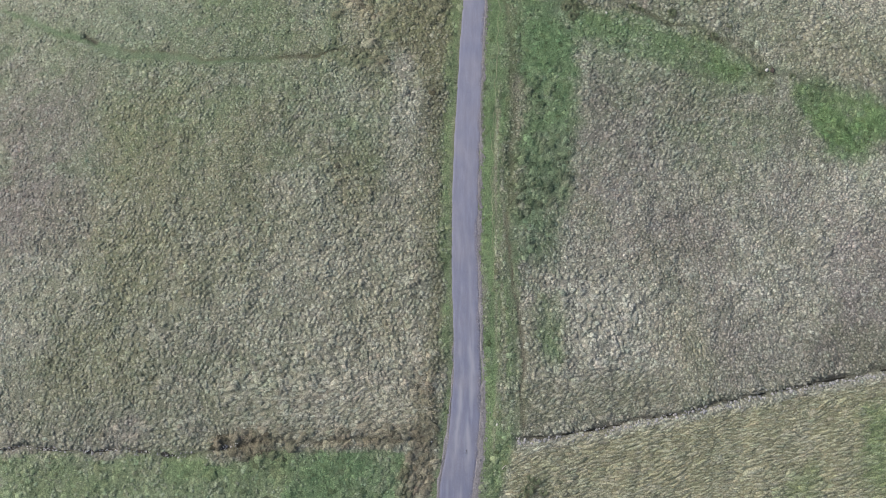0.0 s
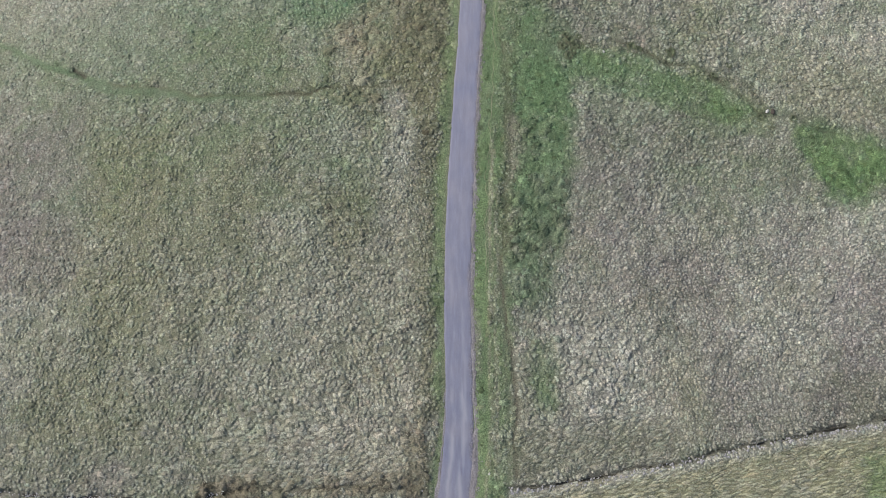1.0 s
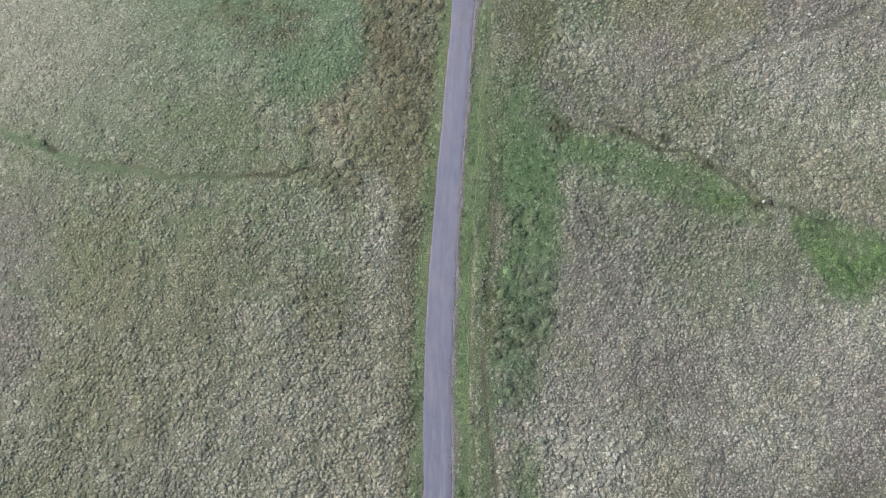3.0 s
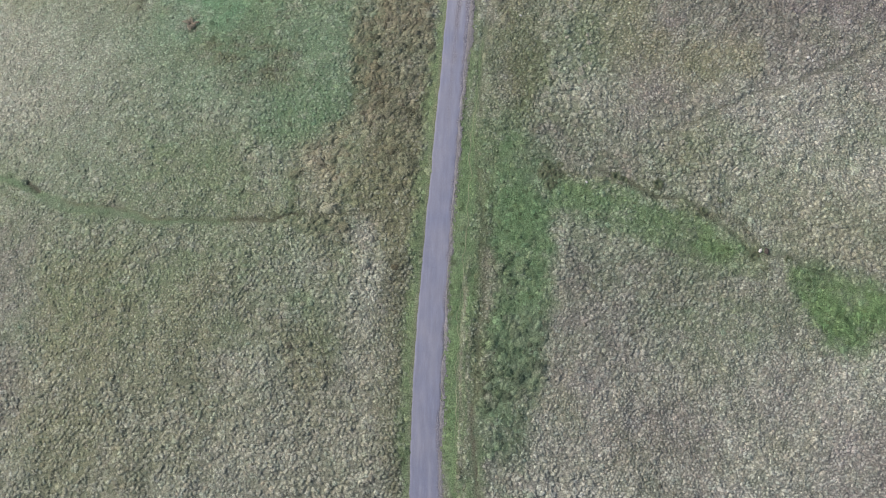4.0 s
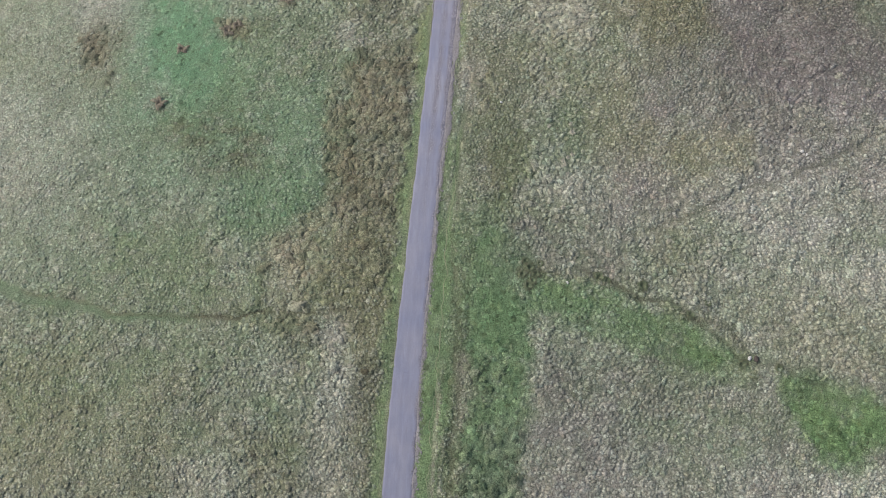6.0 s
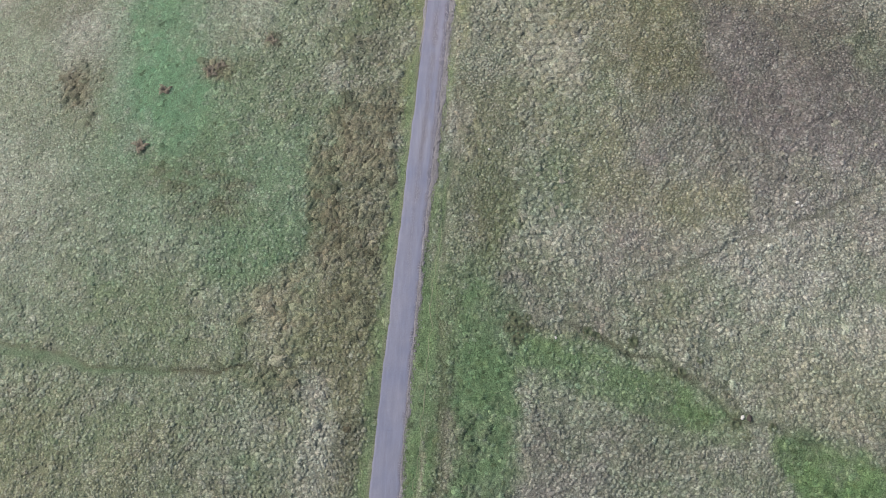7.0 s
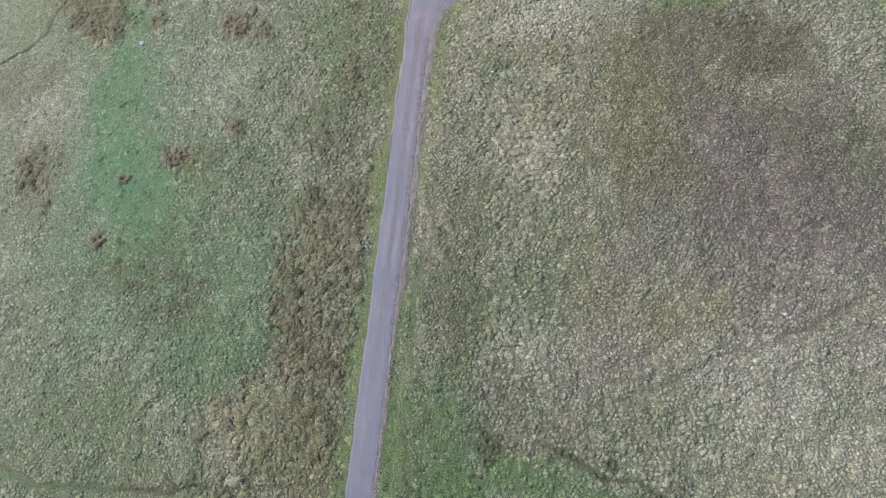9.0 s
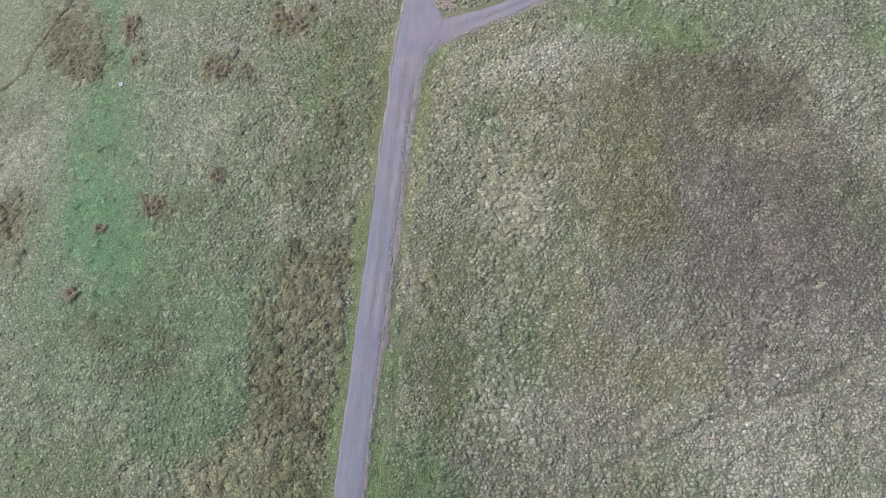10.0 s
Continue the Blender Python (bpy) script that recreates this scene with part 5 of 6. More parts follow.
def on_map(field, x, y):
    """The map's value at places, by straight interpolation."""
    u = np.clip((x - X0) / STEP, 0, MX.shape[1] - 1.001)
    v = np.clip((y - Y0) / STEP, 0, MX.shape[0] - 1.001)
    i, j = v.astype(int), u.astype(int)
    fu, fv = u - j, v - i
    if field.ndim == 3:
        fu, fv = fu[..., None], fv[..., None]
    return (field[i, j] * (1 - fu) + field[i, j + 1] * fu) * (1 - fv) + (field[i + 1, j] * (1 - fu) + field[i + 1, j + 1] * fu) * fv


ROUGH = 0.10 * fbm(MX, MY, 0.95, 3, 41) * COVER[..., 3] + 0.16 * fbm(MX, MY, 5.0, 3, 43)
LIFT = ROUGH * np.clip(EDGE / 1.6, 0, 1) - CARVE * np.clip((EDGE - 0.3) / 1.0, 0, 1) - 0.07 * np.clip(-EDGE / 0.25, 0, 1)


def ground_height(x, y):
    inside = np.clip(np.minimum(np.minimum(x - X0, X1 - x), np.minimum(y - Y0, Y1 - y)) / 6, 0, 1)
    return hill(x, y) + on_map(LIFT, x, y) * inside


# ---- meshes ----
def mesh_of(name, verts, faces, material, tint=None, attribute_name="tint", smooth=True):
    """One mesh from arrays: all faces with the same number of corners."""
    me = bpy.data.meshes.new(name)
    verts, faces = np.asarray(verts, np.float32), np.asarray(faces, np.int32)
    n = faces.shape[1]
    me.vertices.add(len(verts))
    me.vertices.foreach_set("co", verts.ravel())
    me.loops.add(faces.size)
    me.loops.foreach_set("vertex_index", faces.ravel())
    me.polygons.add(len(faces))
    me.polygons.foreach_set("loop_start", np.arange(0, faces.size, n, dtype=np.int32))
    me.polygons.foreach_set("use_smooth", np.full(len(faces), smooth))
    me.update(calc_edges=True)
    if tint is not None:
        a = me.attributes.new(attribute_name, "FLOAT_COLOR", "POINT")
        a.data.foreach_set("color", np.hstack([tint, np.ones((len(tint), 1))]).astype(np.float32).ravel())
    me.materials.append(material)
    return me


def grid_faces(rows, cols):
    i = np.arange(rows * cols).reshape(rows, cols)
    return np.stack([i[:-1, :-1], i[:-1, 1:], i[1:, 1:], i[1:, :-1]], -1).reshape(-1, 4)


def part(name, bm, material, parent, label=""):
    me = bpy.data.meshes.new(name)
    bm.to_mesh(me)
    bm.free()
    me.materials.append(material)
    ob = new(name, me)
    ob.parent = parent
    return tagged(ob, label)


# the ground tint is slightly darker where moor tussocks grow; the ground is one sheet, fine where the camera looks,
# coarse out to the horizon
far = 72.0 * 1.22 ** np.arange(1, 17)
gx = np.concatenate([-far[::-1], np.arange(X0, X1 + 0.01, STEP), far])
gy = np.concatenate([64 - far[::-1] - 2, np.arange(Y0, Y1 + 0.01, STEP), 66 + far])
GX, GY = np.meshgrid(gx, gy)
verts = np.stack([GX, GY, ground_height(GX, GY)], -1).reshape(-1, 3)
tagged(new("ground", mesh_of("ground", verts, grid_faces(len(gy), len(gx)), SOIL, (on_map(COVER, GX, GY)[..., :3] * (1 - 0.12 * on_map(SORTS, GX, GY)[..., :1])).reshape(-1, 3))),
       "rough moorland turf and grass litter on a hillside", "ground", kind="structure")


def ribbon(name, line, left, right, lift, material, columns, label, category, lanes=None, ragged=0.06, crown=0.03, seed=0):
    """A strip along a line, between two offsets (metres to the right of it), laid on the hill."""
    d = np.gradient(line[:, :2], axis=0)
    d /= np.linalg.norm(d, axis=1)[:, None]
    side = np.stack([d[:, 1], -d[:, 0]], -1)
    u = np.linspace(0, 1, columns)
    s = np.arange(len(line)) * 0.5
    a = left + ragged * fbm(s, s * 0 + seed, 1.1, 4, 51)
    b = right + ragged * fbm(s, s * 0 + seed + 40, 1.1, 4, 53)
    o = a[:, None] + (b - a)[:, None] * u
    x, y = line[:, None, 0] + side[:, None, 0] * o, line[:, None, 1] + side[:, None, 1] * o
    z = hill(x, y) + lift + crown * (1 - (2 * u - 1) ** 2) - 0.035 * (np.abs(2 * u - 1) > 0.999)
    tint = lanes(u, x, y).reshape(-1, 3) if lanes else np.zeros((x.size, 3))
    me = mesh_of(name, np.stack([x, y, z], -1).reshape(-1, 3), grid_faces(len(line), columns)[:, ::-1], material, tint, "lane")
    return tagged(new(name, me), label, category, kind="structure")


def road_lanes(u, x, y):
    """Red: loose grit, along the side everywhere and along the middle further up the hill. Green: polished wheel lines near the foot."""
    u = u + 0 * x
    n = fbm(x, y, 1.2, 4, 61)
    north = np.clip((y - 56) / 16, 0, 1) * np.clip((104 - y) / 5, 0, 1)
    grit = np.exp(-((u - 0.50 - 0.03 * n) / 0.12) ** 2) * north * np.clip(0.8 + 0.5 * n, 0, 1)
    grit += np.clip((u - 0.88 + 0.1 * north + 0.05 * n) / 0.07, 0, 1) * np.clip(0.55 + 0.45 * north + 0.3 * n, 0, 1) * np.clip((100.5 - y) / 3, 0, 1)
    grit += np.clip((0.04 - u) / 0.04, 0, 1) * 0.5
    south = np.clip((36 - y) / 26, 0, 1)
    worn = (np.exp(-((u - 0.30 - 0.03 * n) / 0.08) ** 2) + np.exp(-((u - 0.66 + 0.04 * n) / 0.12) ** 2)) * (0.12 + 0.75 * south + 0.28 * north) * np.clip(0.45 + 0.75 * fbm(x * 4, y * 0.5, 1.5, 4, 63), 0, 1)
    pink = np.clip((y - 80) / 16, 0, 1) * np.clip((112 - y) / 5, 0, 1) * np.clip(0.2 + u / 0.6, 0, 1) * np.clip(0.7 + 0.6 * n, 0, 1)
    return np.stack([np.clip(grit, 0, 0.9), np.clip(worn, 0, 0.8), np.clip(pink, 0, 0.8)], -1)


ribbon("road", ROAD, -ROAD[:, 2] / 2, ROAD[:, 2] / 2 + flare(ROAD[:, 1]), 0.016, TARMAC, 25, "narrow worn grey tarmac lane with grit along its side", "road", road_lanes)
SHOULDER = ROAD[(ROAD[:, 1] > -30) & (ROAD[:, 1] < 105.3)]
WIDE = shoulder_width(SHOULDER[:, 1])
ribbon("gravel_shoulder", SHOULDER, SHOULDER[:, 2] / 2 + flare(SHOULDER[:, 1]) - 0.12, SHOULDER[:, 2] / 2 + flare(SHOULDER[:, 1]) + WIDE, 0.012, GRAVEL, 6, "loose pinkish gravel shoulder along the tarmac lane", "gravel", ragged=0.24, crown=0.01, seed=9)

FOOT = ROAD[(ROAD[:, 1] > -30) & (ROAD[:, 1] < 16)]
ribbon("gravel_edge", FOOT, -FOOT[:, 2] / 2 - 0.3 * np.clip((15 - FOOT[:, 1]) / 8, 0.05, 1), -FOOT[:, 2] / 2 + 0.12, 0.010, GRAVEL, 5, "thin pinkish gravel edge along the tarmac lane", "gravel", ragged=0.16, crown=0.01, seed=15)
BROW = ROAD[(ROAD[:, 1] > 80) & (ROAD[:, 1] < 112)]
ribbon("gravel_edge", BROW, -BROW[:, 2] / 2 - 0.3 * np.clip((BROW[:, 1] - 80) / 12, 0.05, 1), -BROW[:, 2] / 2 + 0.12, 0.010, GRAVEL, 5, "thin pinkish gravel edge along the tarmac lane", "gravel", ragged=0.2, crown=0.01, seed=17)


def track_lanes(u, x, y):
    """Stones between the wheel lines, and loose ones along the sides."""
    u = u + 0 * x
    n = fbm(x, y, 1.2, 4, 65)
    out = np.clip((np.hypot(x - 7, y - 103) - 4.5) / 4, 0, 1)
    grit = (np.exp(-((u - 0.5 - 0.03 * n) / 0.11) ** 2) * 0.75 + np.clip((np.abs(u - 0.5) - 0.40) / 0.08, 0, 1) * 0.8) * out * np.clip(0.65 + 0.6 * n, 0, 1)
    return np.stack([np.clip(grit, 0, 0.85), 0.22 * out * (np.abs(u - 0.5) > 0.15), np.clip(0.55 + 0.4 * n, 0, 0.85)], -1)


ribbon("side_track", TRACK, -TRACK[:, 2] / 2, TRACK[:, 2] / 2, 0.004, TARMAC, 21, "stony farm track branching off the lane", "track", track_lanes, ragged=0.12, crown=0.02, seed=5)
FORK = TRACK[(TRACK[:, 0] > 9.8) & (TRACK[:, 0] < 24)]
ribbon("track_gravel", FORK, FORK[:, 2] / 2 - 0.1, FORK[:, 2] / 2 + 0.45, 0.0, GRAVEL, 5, "loose pinkish gravel beside the farm track", "gravel", ragged=0.3, crown=0.01, seed=19)


rows = spline(ROAD[(ROAD[:, 1] > 26) & (ROAD[:, 1] < 66)][::4], 0.2)
side = np.gradient(rows[:, :2], axis=0)
side = np.stack([side[:, 1], -side[:, 0]], -1) / np.linalg.norm(side, axis=1)[:, None]
off = 3.0 - 0.22 * fbm(rows[:, 1], rows[:, 1] * 0 + 3.0, 3.0, 3, 95) + 0.26 * fbm(rows[:, 1], rows[:, 1] * 0, 1.5, 3, 97)
trail = rows[:, None, :2] + side[:, None] * (off[:, None] + 0.05 * np.clip(1 + 0.5 * fbm(rows[:, 1], rows[:, 1] * 0 + 5, 2.0, 2, 98), 0.3, 1.5)[:, None] * np.array([-1.0, 0.0, 1.0]))[..., None]
verts = np.dstack([trail, ground_height(trail[..., 0], trail[..., 1]) + np.array([0.01, 0.03, 0.01])]).reshape(-1, 3)
tagged(new("sheep_trail", mesh_of("sheep_trail", verts, grid_faces(len(rows), 3)[:, ::-1], TRODDEN)), "thin pale trail trodden through the grass verge", "trail", kind="structure")


# ---- grass, rush and bracken ----
def blade_template(n, spread, height, width, curl, seed, dome=0.0, sides=7):
    """A clump of bent blades, and where it is a tussock a tousled dome below them: verts, faces, how near each vert is to a tip."""
    r = random.Random(seed)
    v, f, tip = [], [], []
    if dome:
        v.append((r.uniform(-0.25, 0.25), r.uniform(-0.25, 0.25), dome))
        tip.append(r.uniform(0.3, 0.8))
        turn = r.uniform(0, 6)
        for radius, z, e in ((0.6, 0.85 * dome, 0.5), (1.0, -0.45 * dome, 0.0)):
            for k in range(sides):
                a = turn + 2 * math.pi * (k + r.uniform(-0.3, 0.3)) / sides
                q = radius * r.uniform(0.55, 1.4)
                v.append((q * math.cos(a), q * math.sin(a), z * r.uniform(0.75, 1.15)))
                tip.append(e * r.uniform(0.0, 1.8))
        for k in range(sides):
            m = (k + 1) % sides
            f += [(0, 1 + k, 1 + m), (1 + k, 1 + sides + k, 1 + sides + m), (1 + k, 1 + sides + m, 1 + m)]
    for k in range(n):
        a = 2 * math.pi * (k + r.random()) / n
        reach, up, w = spread * r.uniform(0.6, 1.25), height * r.uniform(0.6, 1.2), width * r.uniform(0.6, 1.3)
        c, s, r0 = math.cos(a), math.sin(a), r.uniform(0.0, 0.3)
        b = a + r.uniform(-0.8, 0.8)
        i = len(v)
        mid, end = r0 + reach * 0.5, r0 + reach
        v += [(r0 * c + w * s * 0.6, r0 * s - w * c * 0.6, 0), (r0 * c - w * s * 0.6, r0 * s + w * c * 0.6, 0),
              (mid * c + w * s, mid * s - w * c, up), (mid * c - w * s, mid * s + w * c, up), (mid * c + (end - mid) * math.cos(b), mid * s + (end - mid) * math.sin(b), up * (1 - curl))]
        f += [(i, i + 1, i + 3), (i, i + 3, i + 2), (i + 2, i + 3, i + 4)]
        tip += [0.0, 0.0, 0.7, 0.7, 1.0]
    return np.array(v), np.array(f), np.array(tip)


def tussock_template(seed, sides=6, rings=((0.55, 0.93, 0.7), (1.0, -0.25, 0.0)), height=0.36, lean=0.25, blades=8):
    """A close tussock: a low crown flopped over to one side (+x), steep there, with loose leaves lying over its rim."""
    r = random.Random(seed)
    v, f, tip = [(lean * r.uniform(0.4, 1.4), r.uniform(-0.2, 0.2), height * r.uniform(0.95, 1.1))], [], [r.uniform(0.3, 0.8)]
    turn = r.uniform(0, 6)
    angles = [turn + 2 * math.pi * (k + r.uniform(-0.35, 0.35)) / sides for k in range(sides)]
    out = [r.uniform(0.7, 1.32) for _ in angles]
    for radius, z, e in rings:
        for a, q in zip(angles, out):
            q = radius * q * r.uniform(0.85, 1.15)
            v.append((q * math.cos(a) + lean * max(0.0, z), q * math.sin(a), height * z * r.uniform(0.75, 1.2)))
            tip.append(e * r.uniform(0.1, 1.5))
    for k in range(sides):
        m = (k + 1) % sides
        f.append((0, 1 + k, 1 + m))
        for j in range(len(rings) - 1):
            i, o = 1 + j * sides, 1 + (j + 1) * sides
            f += [(i + k, o + k, o + m), (i + k, o + m, i + m)]
    for k in range(blades):
        a = r.gauss(0, 0.9) if k % 3 else r.uniform(0, 6.28)
        c, s, w, i = math.cos(a), math.sin(a), r.uniform(0.06, 0.13), len(v)
        r0, r1, x0, y0 = r.uniform(-0.3, 0.3), r.uniform(0.7, 1.35), lean + r.uniform(-0.4, 0.2), r.uniform(-0.4, 0.4)
        up = height * r.uniform(1.05, 1.7)
        v += [(r0 * c + x0, r0 * s + y0, height * 0.8), (0.65 * r1 * c + x0 - w * s, 0.65 * r1 * s + y0 + w * c, up),
              (0.65 * r1 * c + x0 + w * s, 0.65 * r1 * s + y0 - w * c, up), (r1 * c + x0, r1 * s + y0, up * r.uniform(0.4, 0.8))]
        f += [(i, i + 1, i + 2), (i + 1, i + 3, i + 2)]
        tip += [0.2, 1.1, 1.1, 1.4]
    return np.array(v), np.array(f), np.array(tip)


def growth(name, label, category, material, sort, spacing, size, templates, tip_colour, seed, jitter=0.2, least=0.85, spread=0.28, wander=0.22, coarse=None, aim=-0.5, sway=0.7, off=0.22):
    """All clumps of one sort, as one mesh: placed on a shaken grid wherever the map says so, flopped over roughly one way (aim)."""
    g = np.random.default_rng(seed)
    x, y = np.meshgrid(np.arange(-66, 66, spacing), np.arange(-7, 133, spacing * 0.87))
    x = x + (np.arange(x.shape[0]) % 2)[:, None] * spacing * 0.5
    x, y = (x + g.normal(0, wander * spacing, x.shape)).ravel(), (y + g.normal(0, wander * spacing, y.shape)).ravel()
    x, y = x + 0.35 * fbm(x, y, 3.0, 2, seed + 1), y + 0.35 * fbm(x, y, 3.0, 2, seed + 2)
    share = on_map(SORTS, x, y)[:, sort]
    keep = (share > g.uniform(0.1, least, len(x))) & (on_map(EDGE, x, y) > off) & (on_map(COVER, x, y)[:, 3] > 0.3) & (on_map(BARE, x, y) < 0.5)
    if coarse is not None:
        grain = on_map(GRAIN, x, y) + g.normal(0, 0.05, len(x))
        keep &= (grain > coarse[0]) & (grain <= coarse[1])
    keep &= (x > -53 - np.clip(0.18 * y, 0, 11)) & (x < 54.5 + np.clip(0.09 * (y - 50), 0, 8)) & (y > -3.5) & (y < 129 - 0.14 * (x + 61))
    x, y = x[keep], y[keep]
    c = on_map(COVER, x, y)
    s = size * g.lognormal(0, spread, len(x)) * (0.8 + 0.2 * c[:, 3])
    pick = g.integers(0, len(templates), len(x))
    combed = on_map(SWATH, x, y)
    turn = np.where(combed > 0.2, 0.2 + (0.3 - 0.12 * combed) * g.normal(0, 1, len(x)), aim + sway * fbm(x, y, 16.0, 3, 91) + g.normal(0, 0.45, len(x)))
    long, wide = g.uniform(0.85, 1.35, len(x)) * (1 + 0.85 * combed), 1 - 0.32 * combed
    z = ground_height(x, y) - 0.03
    shade = g.normal(1, jitter, len(x)).clip(0.5, 1.6)
    hue = g.normal(0, 0.025, len(x))
    vs, fs, ts, base = [], [], [], 0
    for k, (tv, tf, tt) in enumerate(templates):
        m = pick == k
        n = int(m.sum())
        if not n:
            continue
        ca, sa, sc = np.cos(turn[m])[:, None], np.sin(turn[m])[:, None], s[m][:, None]
        tall = sc * (0.5 + 0.5 * c[m, 3:4]) * g.uniform(0.75, 1.3, (n, 1))
        tx = tv[:, 0] * long[m][:, None]
        ty = tv[:, 1] * wide[m][:, None]
        vx = x[m][:, None] + (tx * ca - ty * sa) * sc
        vy = y[m][:, None] + (tx * sa + ty * ca) * sc
        vz = z[m][:, None] + tv[:, 2] * tall
        # bleached tips; on tussock crowns the paleness also paints highlights on top
        pale = (tt[None, :] * c[m, 4:5] * g.uniform(0.1, 1.5, (n, 1))).clip(0, 1)[..., None]
        own = c[m, None, :3] * 1.05 * shade[m][:, None, None] * (1 + hue[m][:, None, None] * np.array([1.0, -0.3, -0.6]))
        colour = own * (1 - pale) + (0.65 * np.array(tip_colour) + 0.6 * own) * pale
        vs.append(np.stack([vx, vy, vz], -1).reshape(-1, 3))
        fs.append((tf[None] + (np.arange(n) * len(tv))[:, None, None]).reshape(-1, 3) + base)
        ts.append(colour.reshape(-1, 3))
        base += n * len(tv)
    me = mesh_of(name, np.vstack(vs), np.vstack(fs), material, np.vstack(ts).clip(0.01, 0.9))
    return tagged(new(name, me), label, category, kind="stuff")


# how coarse the moor grass grows: above 0.95 broad flat tussocks, 0.5 to 0.95 large ones, 0 a close fine sward
GRAIN = np.clip(0.5 + 0.5 * fbm(MX, MY, 13.0, 4, 111), 0, 1)
for x, y, a, b, value in ((-24, 20, 30, 20, 0.75), (36, 26, 16, 14, 0.3), (15, 17, 6, 9, 0.85), (19, 84, 5, 13, 1.25), (17, 64, 4, 7, 1.1), (-20, 11, 9, 4, 1.1), (45, 90, 18, 14, 0.15), (40, 60, 14, 8, 0.4), (-14, 80, 14, 25, 0.7), (-40, 72, 22, 18, 0.32)):
    m = np.exp(-np.abs((MX - x) / a) ** 3 - np.abs((MY - y) / b) ** 3)
    GRAIN += (value + 0.35 * fbm(MX, MY, 6.0, 3, 113) - GRAIN) * m

growth("moor_tussocks", "pale bleached tussocks of rough moor grass", "grass", MOOR, 0, 0.48, 0.295, [tussock_template(k, height=0.37, blades=3) for k in range(24)],
       (0.47, 0.475, 0.42), 101, least=0.7, spread=0.15, jitter=0.17, wander=0.16, coarse=(0.5, 0.95), off=0.6)
growth("broad_tussocks", "broad flat pale tussocks parted by dark cracks", "grass", MOOR, 0, 0.60, 0.37, [tussock_template(60 + k, 7, ((0.72, 0.95, 0.6), (1.0, -0.35, 0.0)), 0.24, 0.15, 4) for k in range(16)],
       (0.47, 0.475, 0.42), 107, least=0.7, spread=0.16, jitter=0.17, wander=0.16, coarse=(0.95, 9), off=0.6)
growth("moor_grass", "close fine sward of pale moor grass", "grass", MOOR, 0, 0.37, 0.225, [tussock_template(100 + k, height=0.37, blades=2) for k in range(24)],
       (0.47, 0.475, 0.42), 105, least=0.7, spread=0.17, jitter=0.18, wander=0.17, coarse=(-9, 0.5), off=0.6)
growth("rushes", "dark green and brown rush clumps beside the lane", "rushes", RUSH, 1, 0.60, 0.40, [tussock_template(200 + k, height=0.46, lean=0.3, blades=8) for k in range(16)],
       (0.315, 0.32, 0.24), 102, jitter=0.2, aim=0.5, wander=0.18, least=0.4)
growth("short_grass", "short green grazed grass on verge and wet flushes", "grass", GRASS, 2, 0.42, 0.28,
       [blade_template(6, 1.1, 0.42, 0.07, 0.5, 40 + k, dome=0.16, sides=6) for k in range(8)], (0.31, 0.36, 0.22), 103, jitter=0.24)
growth("bracken", "dead rusty brown bracken lying in drifts", "bracken", FERN, 3, 0.60, 0.40, [tussock_template(230 + k, height=0.4, lean=0.35, blades=7) for k in range(16)],
       (0.31, 0.268, 0.198), 104, jitter=0.22, aim=0.5, wander=0.18, least=0.4)


# ---- running water ----
def brook(name, line, half, lift, label):
    p = spline(line, 0.5)
    p = np.hstack([p, np.zeros((len(p), 1))])
    ribbon(name, p, np.full(len(p), -half), np.full(len(p), half), lift, WATER, 4, label, "stream", ragged=0.12, crown=0.0, seed=len(p))
    return p


EAST = brook("ditch_water", BROOK_EAST, 0.16, -0.36, "dark peaty water at the bottom of a ditch")
WEST = brook("brook_water", BROOK_WEST[:5], 0.32, -0.20, "thin glinting brook running over stones")


def pebble_template(seed, flat=0.7):
    r = random.Random(seed)
    bm = bmesh.new()
    bmesh.ops.create_icosphere(bm, subdivisions=1, radius=1.0)
    for v in bm.verts:
        v.co = Vector((v.co.x * 1.2, v.co.y * 0.9, v.co.z * flat)) * r.uniform(0.75, 1.2)
    bm.verts.index_update()
    out = np.array([v.co[:] for v in bm.verts]), np.array([[v.index for v in f.verts] for f in bm.faces])
    bm.free()
    return out


def scatter(name, x, y, z, size, material, label, category, seed):
    """Loose stones as one mesh."""
    g = np.random.default_rng(seed)
    vs, fs, base = [], [], 0
    forms = [pebble_template(seed + k) for k in range(5)]
    for k in range(len(x)):
        tv, tf = forms[k % 5]
        a, s = g.uniform(0, 6.28), size[k]
        vs.append(np.stack([x[k] + s * (tv[:, 0] * math.cos(a) - tv[:, 1] * math.sin(a)), y[k] + s * (tv[:, 0] * math.sin(a) + tv[:, 1] * math.cos(a)), z[k] + s * tv[:, 2]], -1))
        fs.append(tf + base)
        base += len(tv)
    return tagged(new(name, mesh_of(name, np.vstack(vs), np.vstack(fs), material, smooth=False)), label, category, kind="stuff")


def along(line, n, side, seed):
    g = np.random.default_rng(seed)
    k = g.uniform(0, len(line) - 1.01, n)
    i = k.astype(int)
    d = line[i + 1, :2] - line[i, :2]
    d /= np.linalg.norm(d, axis=1)[:, None] + 1e-9
    o = side(g, n, i)
    p = line[i, :2] + (line[i + 1, :2] - line[i, :2]) * (k - i)[:, None]
    return p[:, 0] + d[:, 1] * o, p[:, 1] - d[:, 0] * o, g


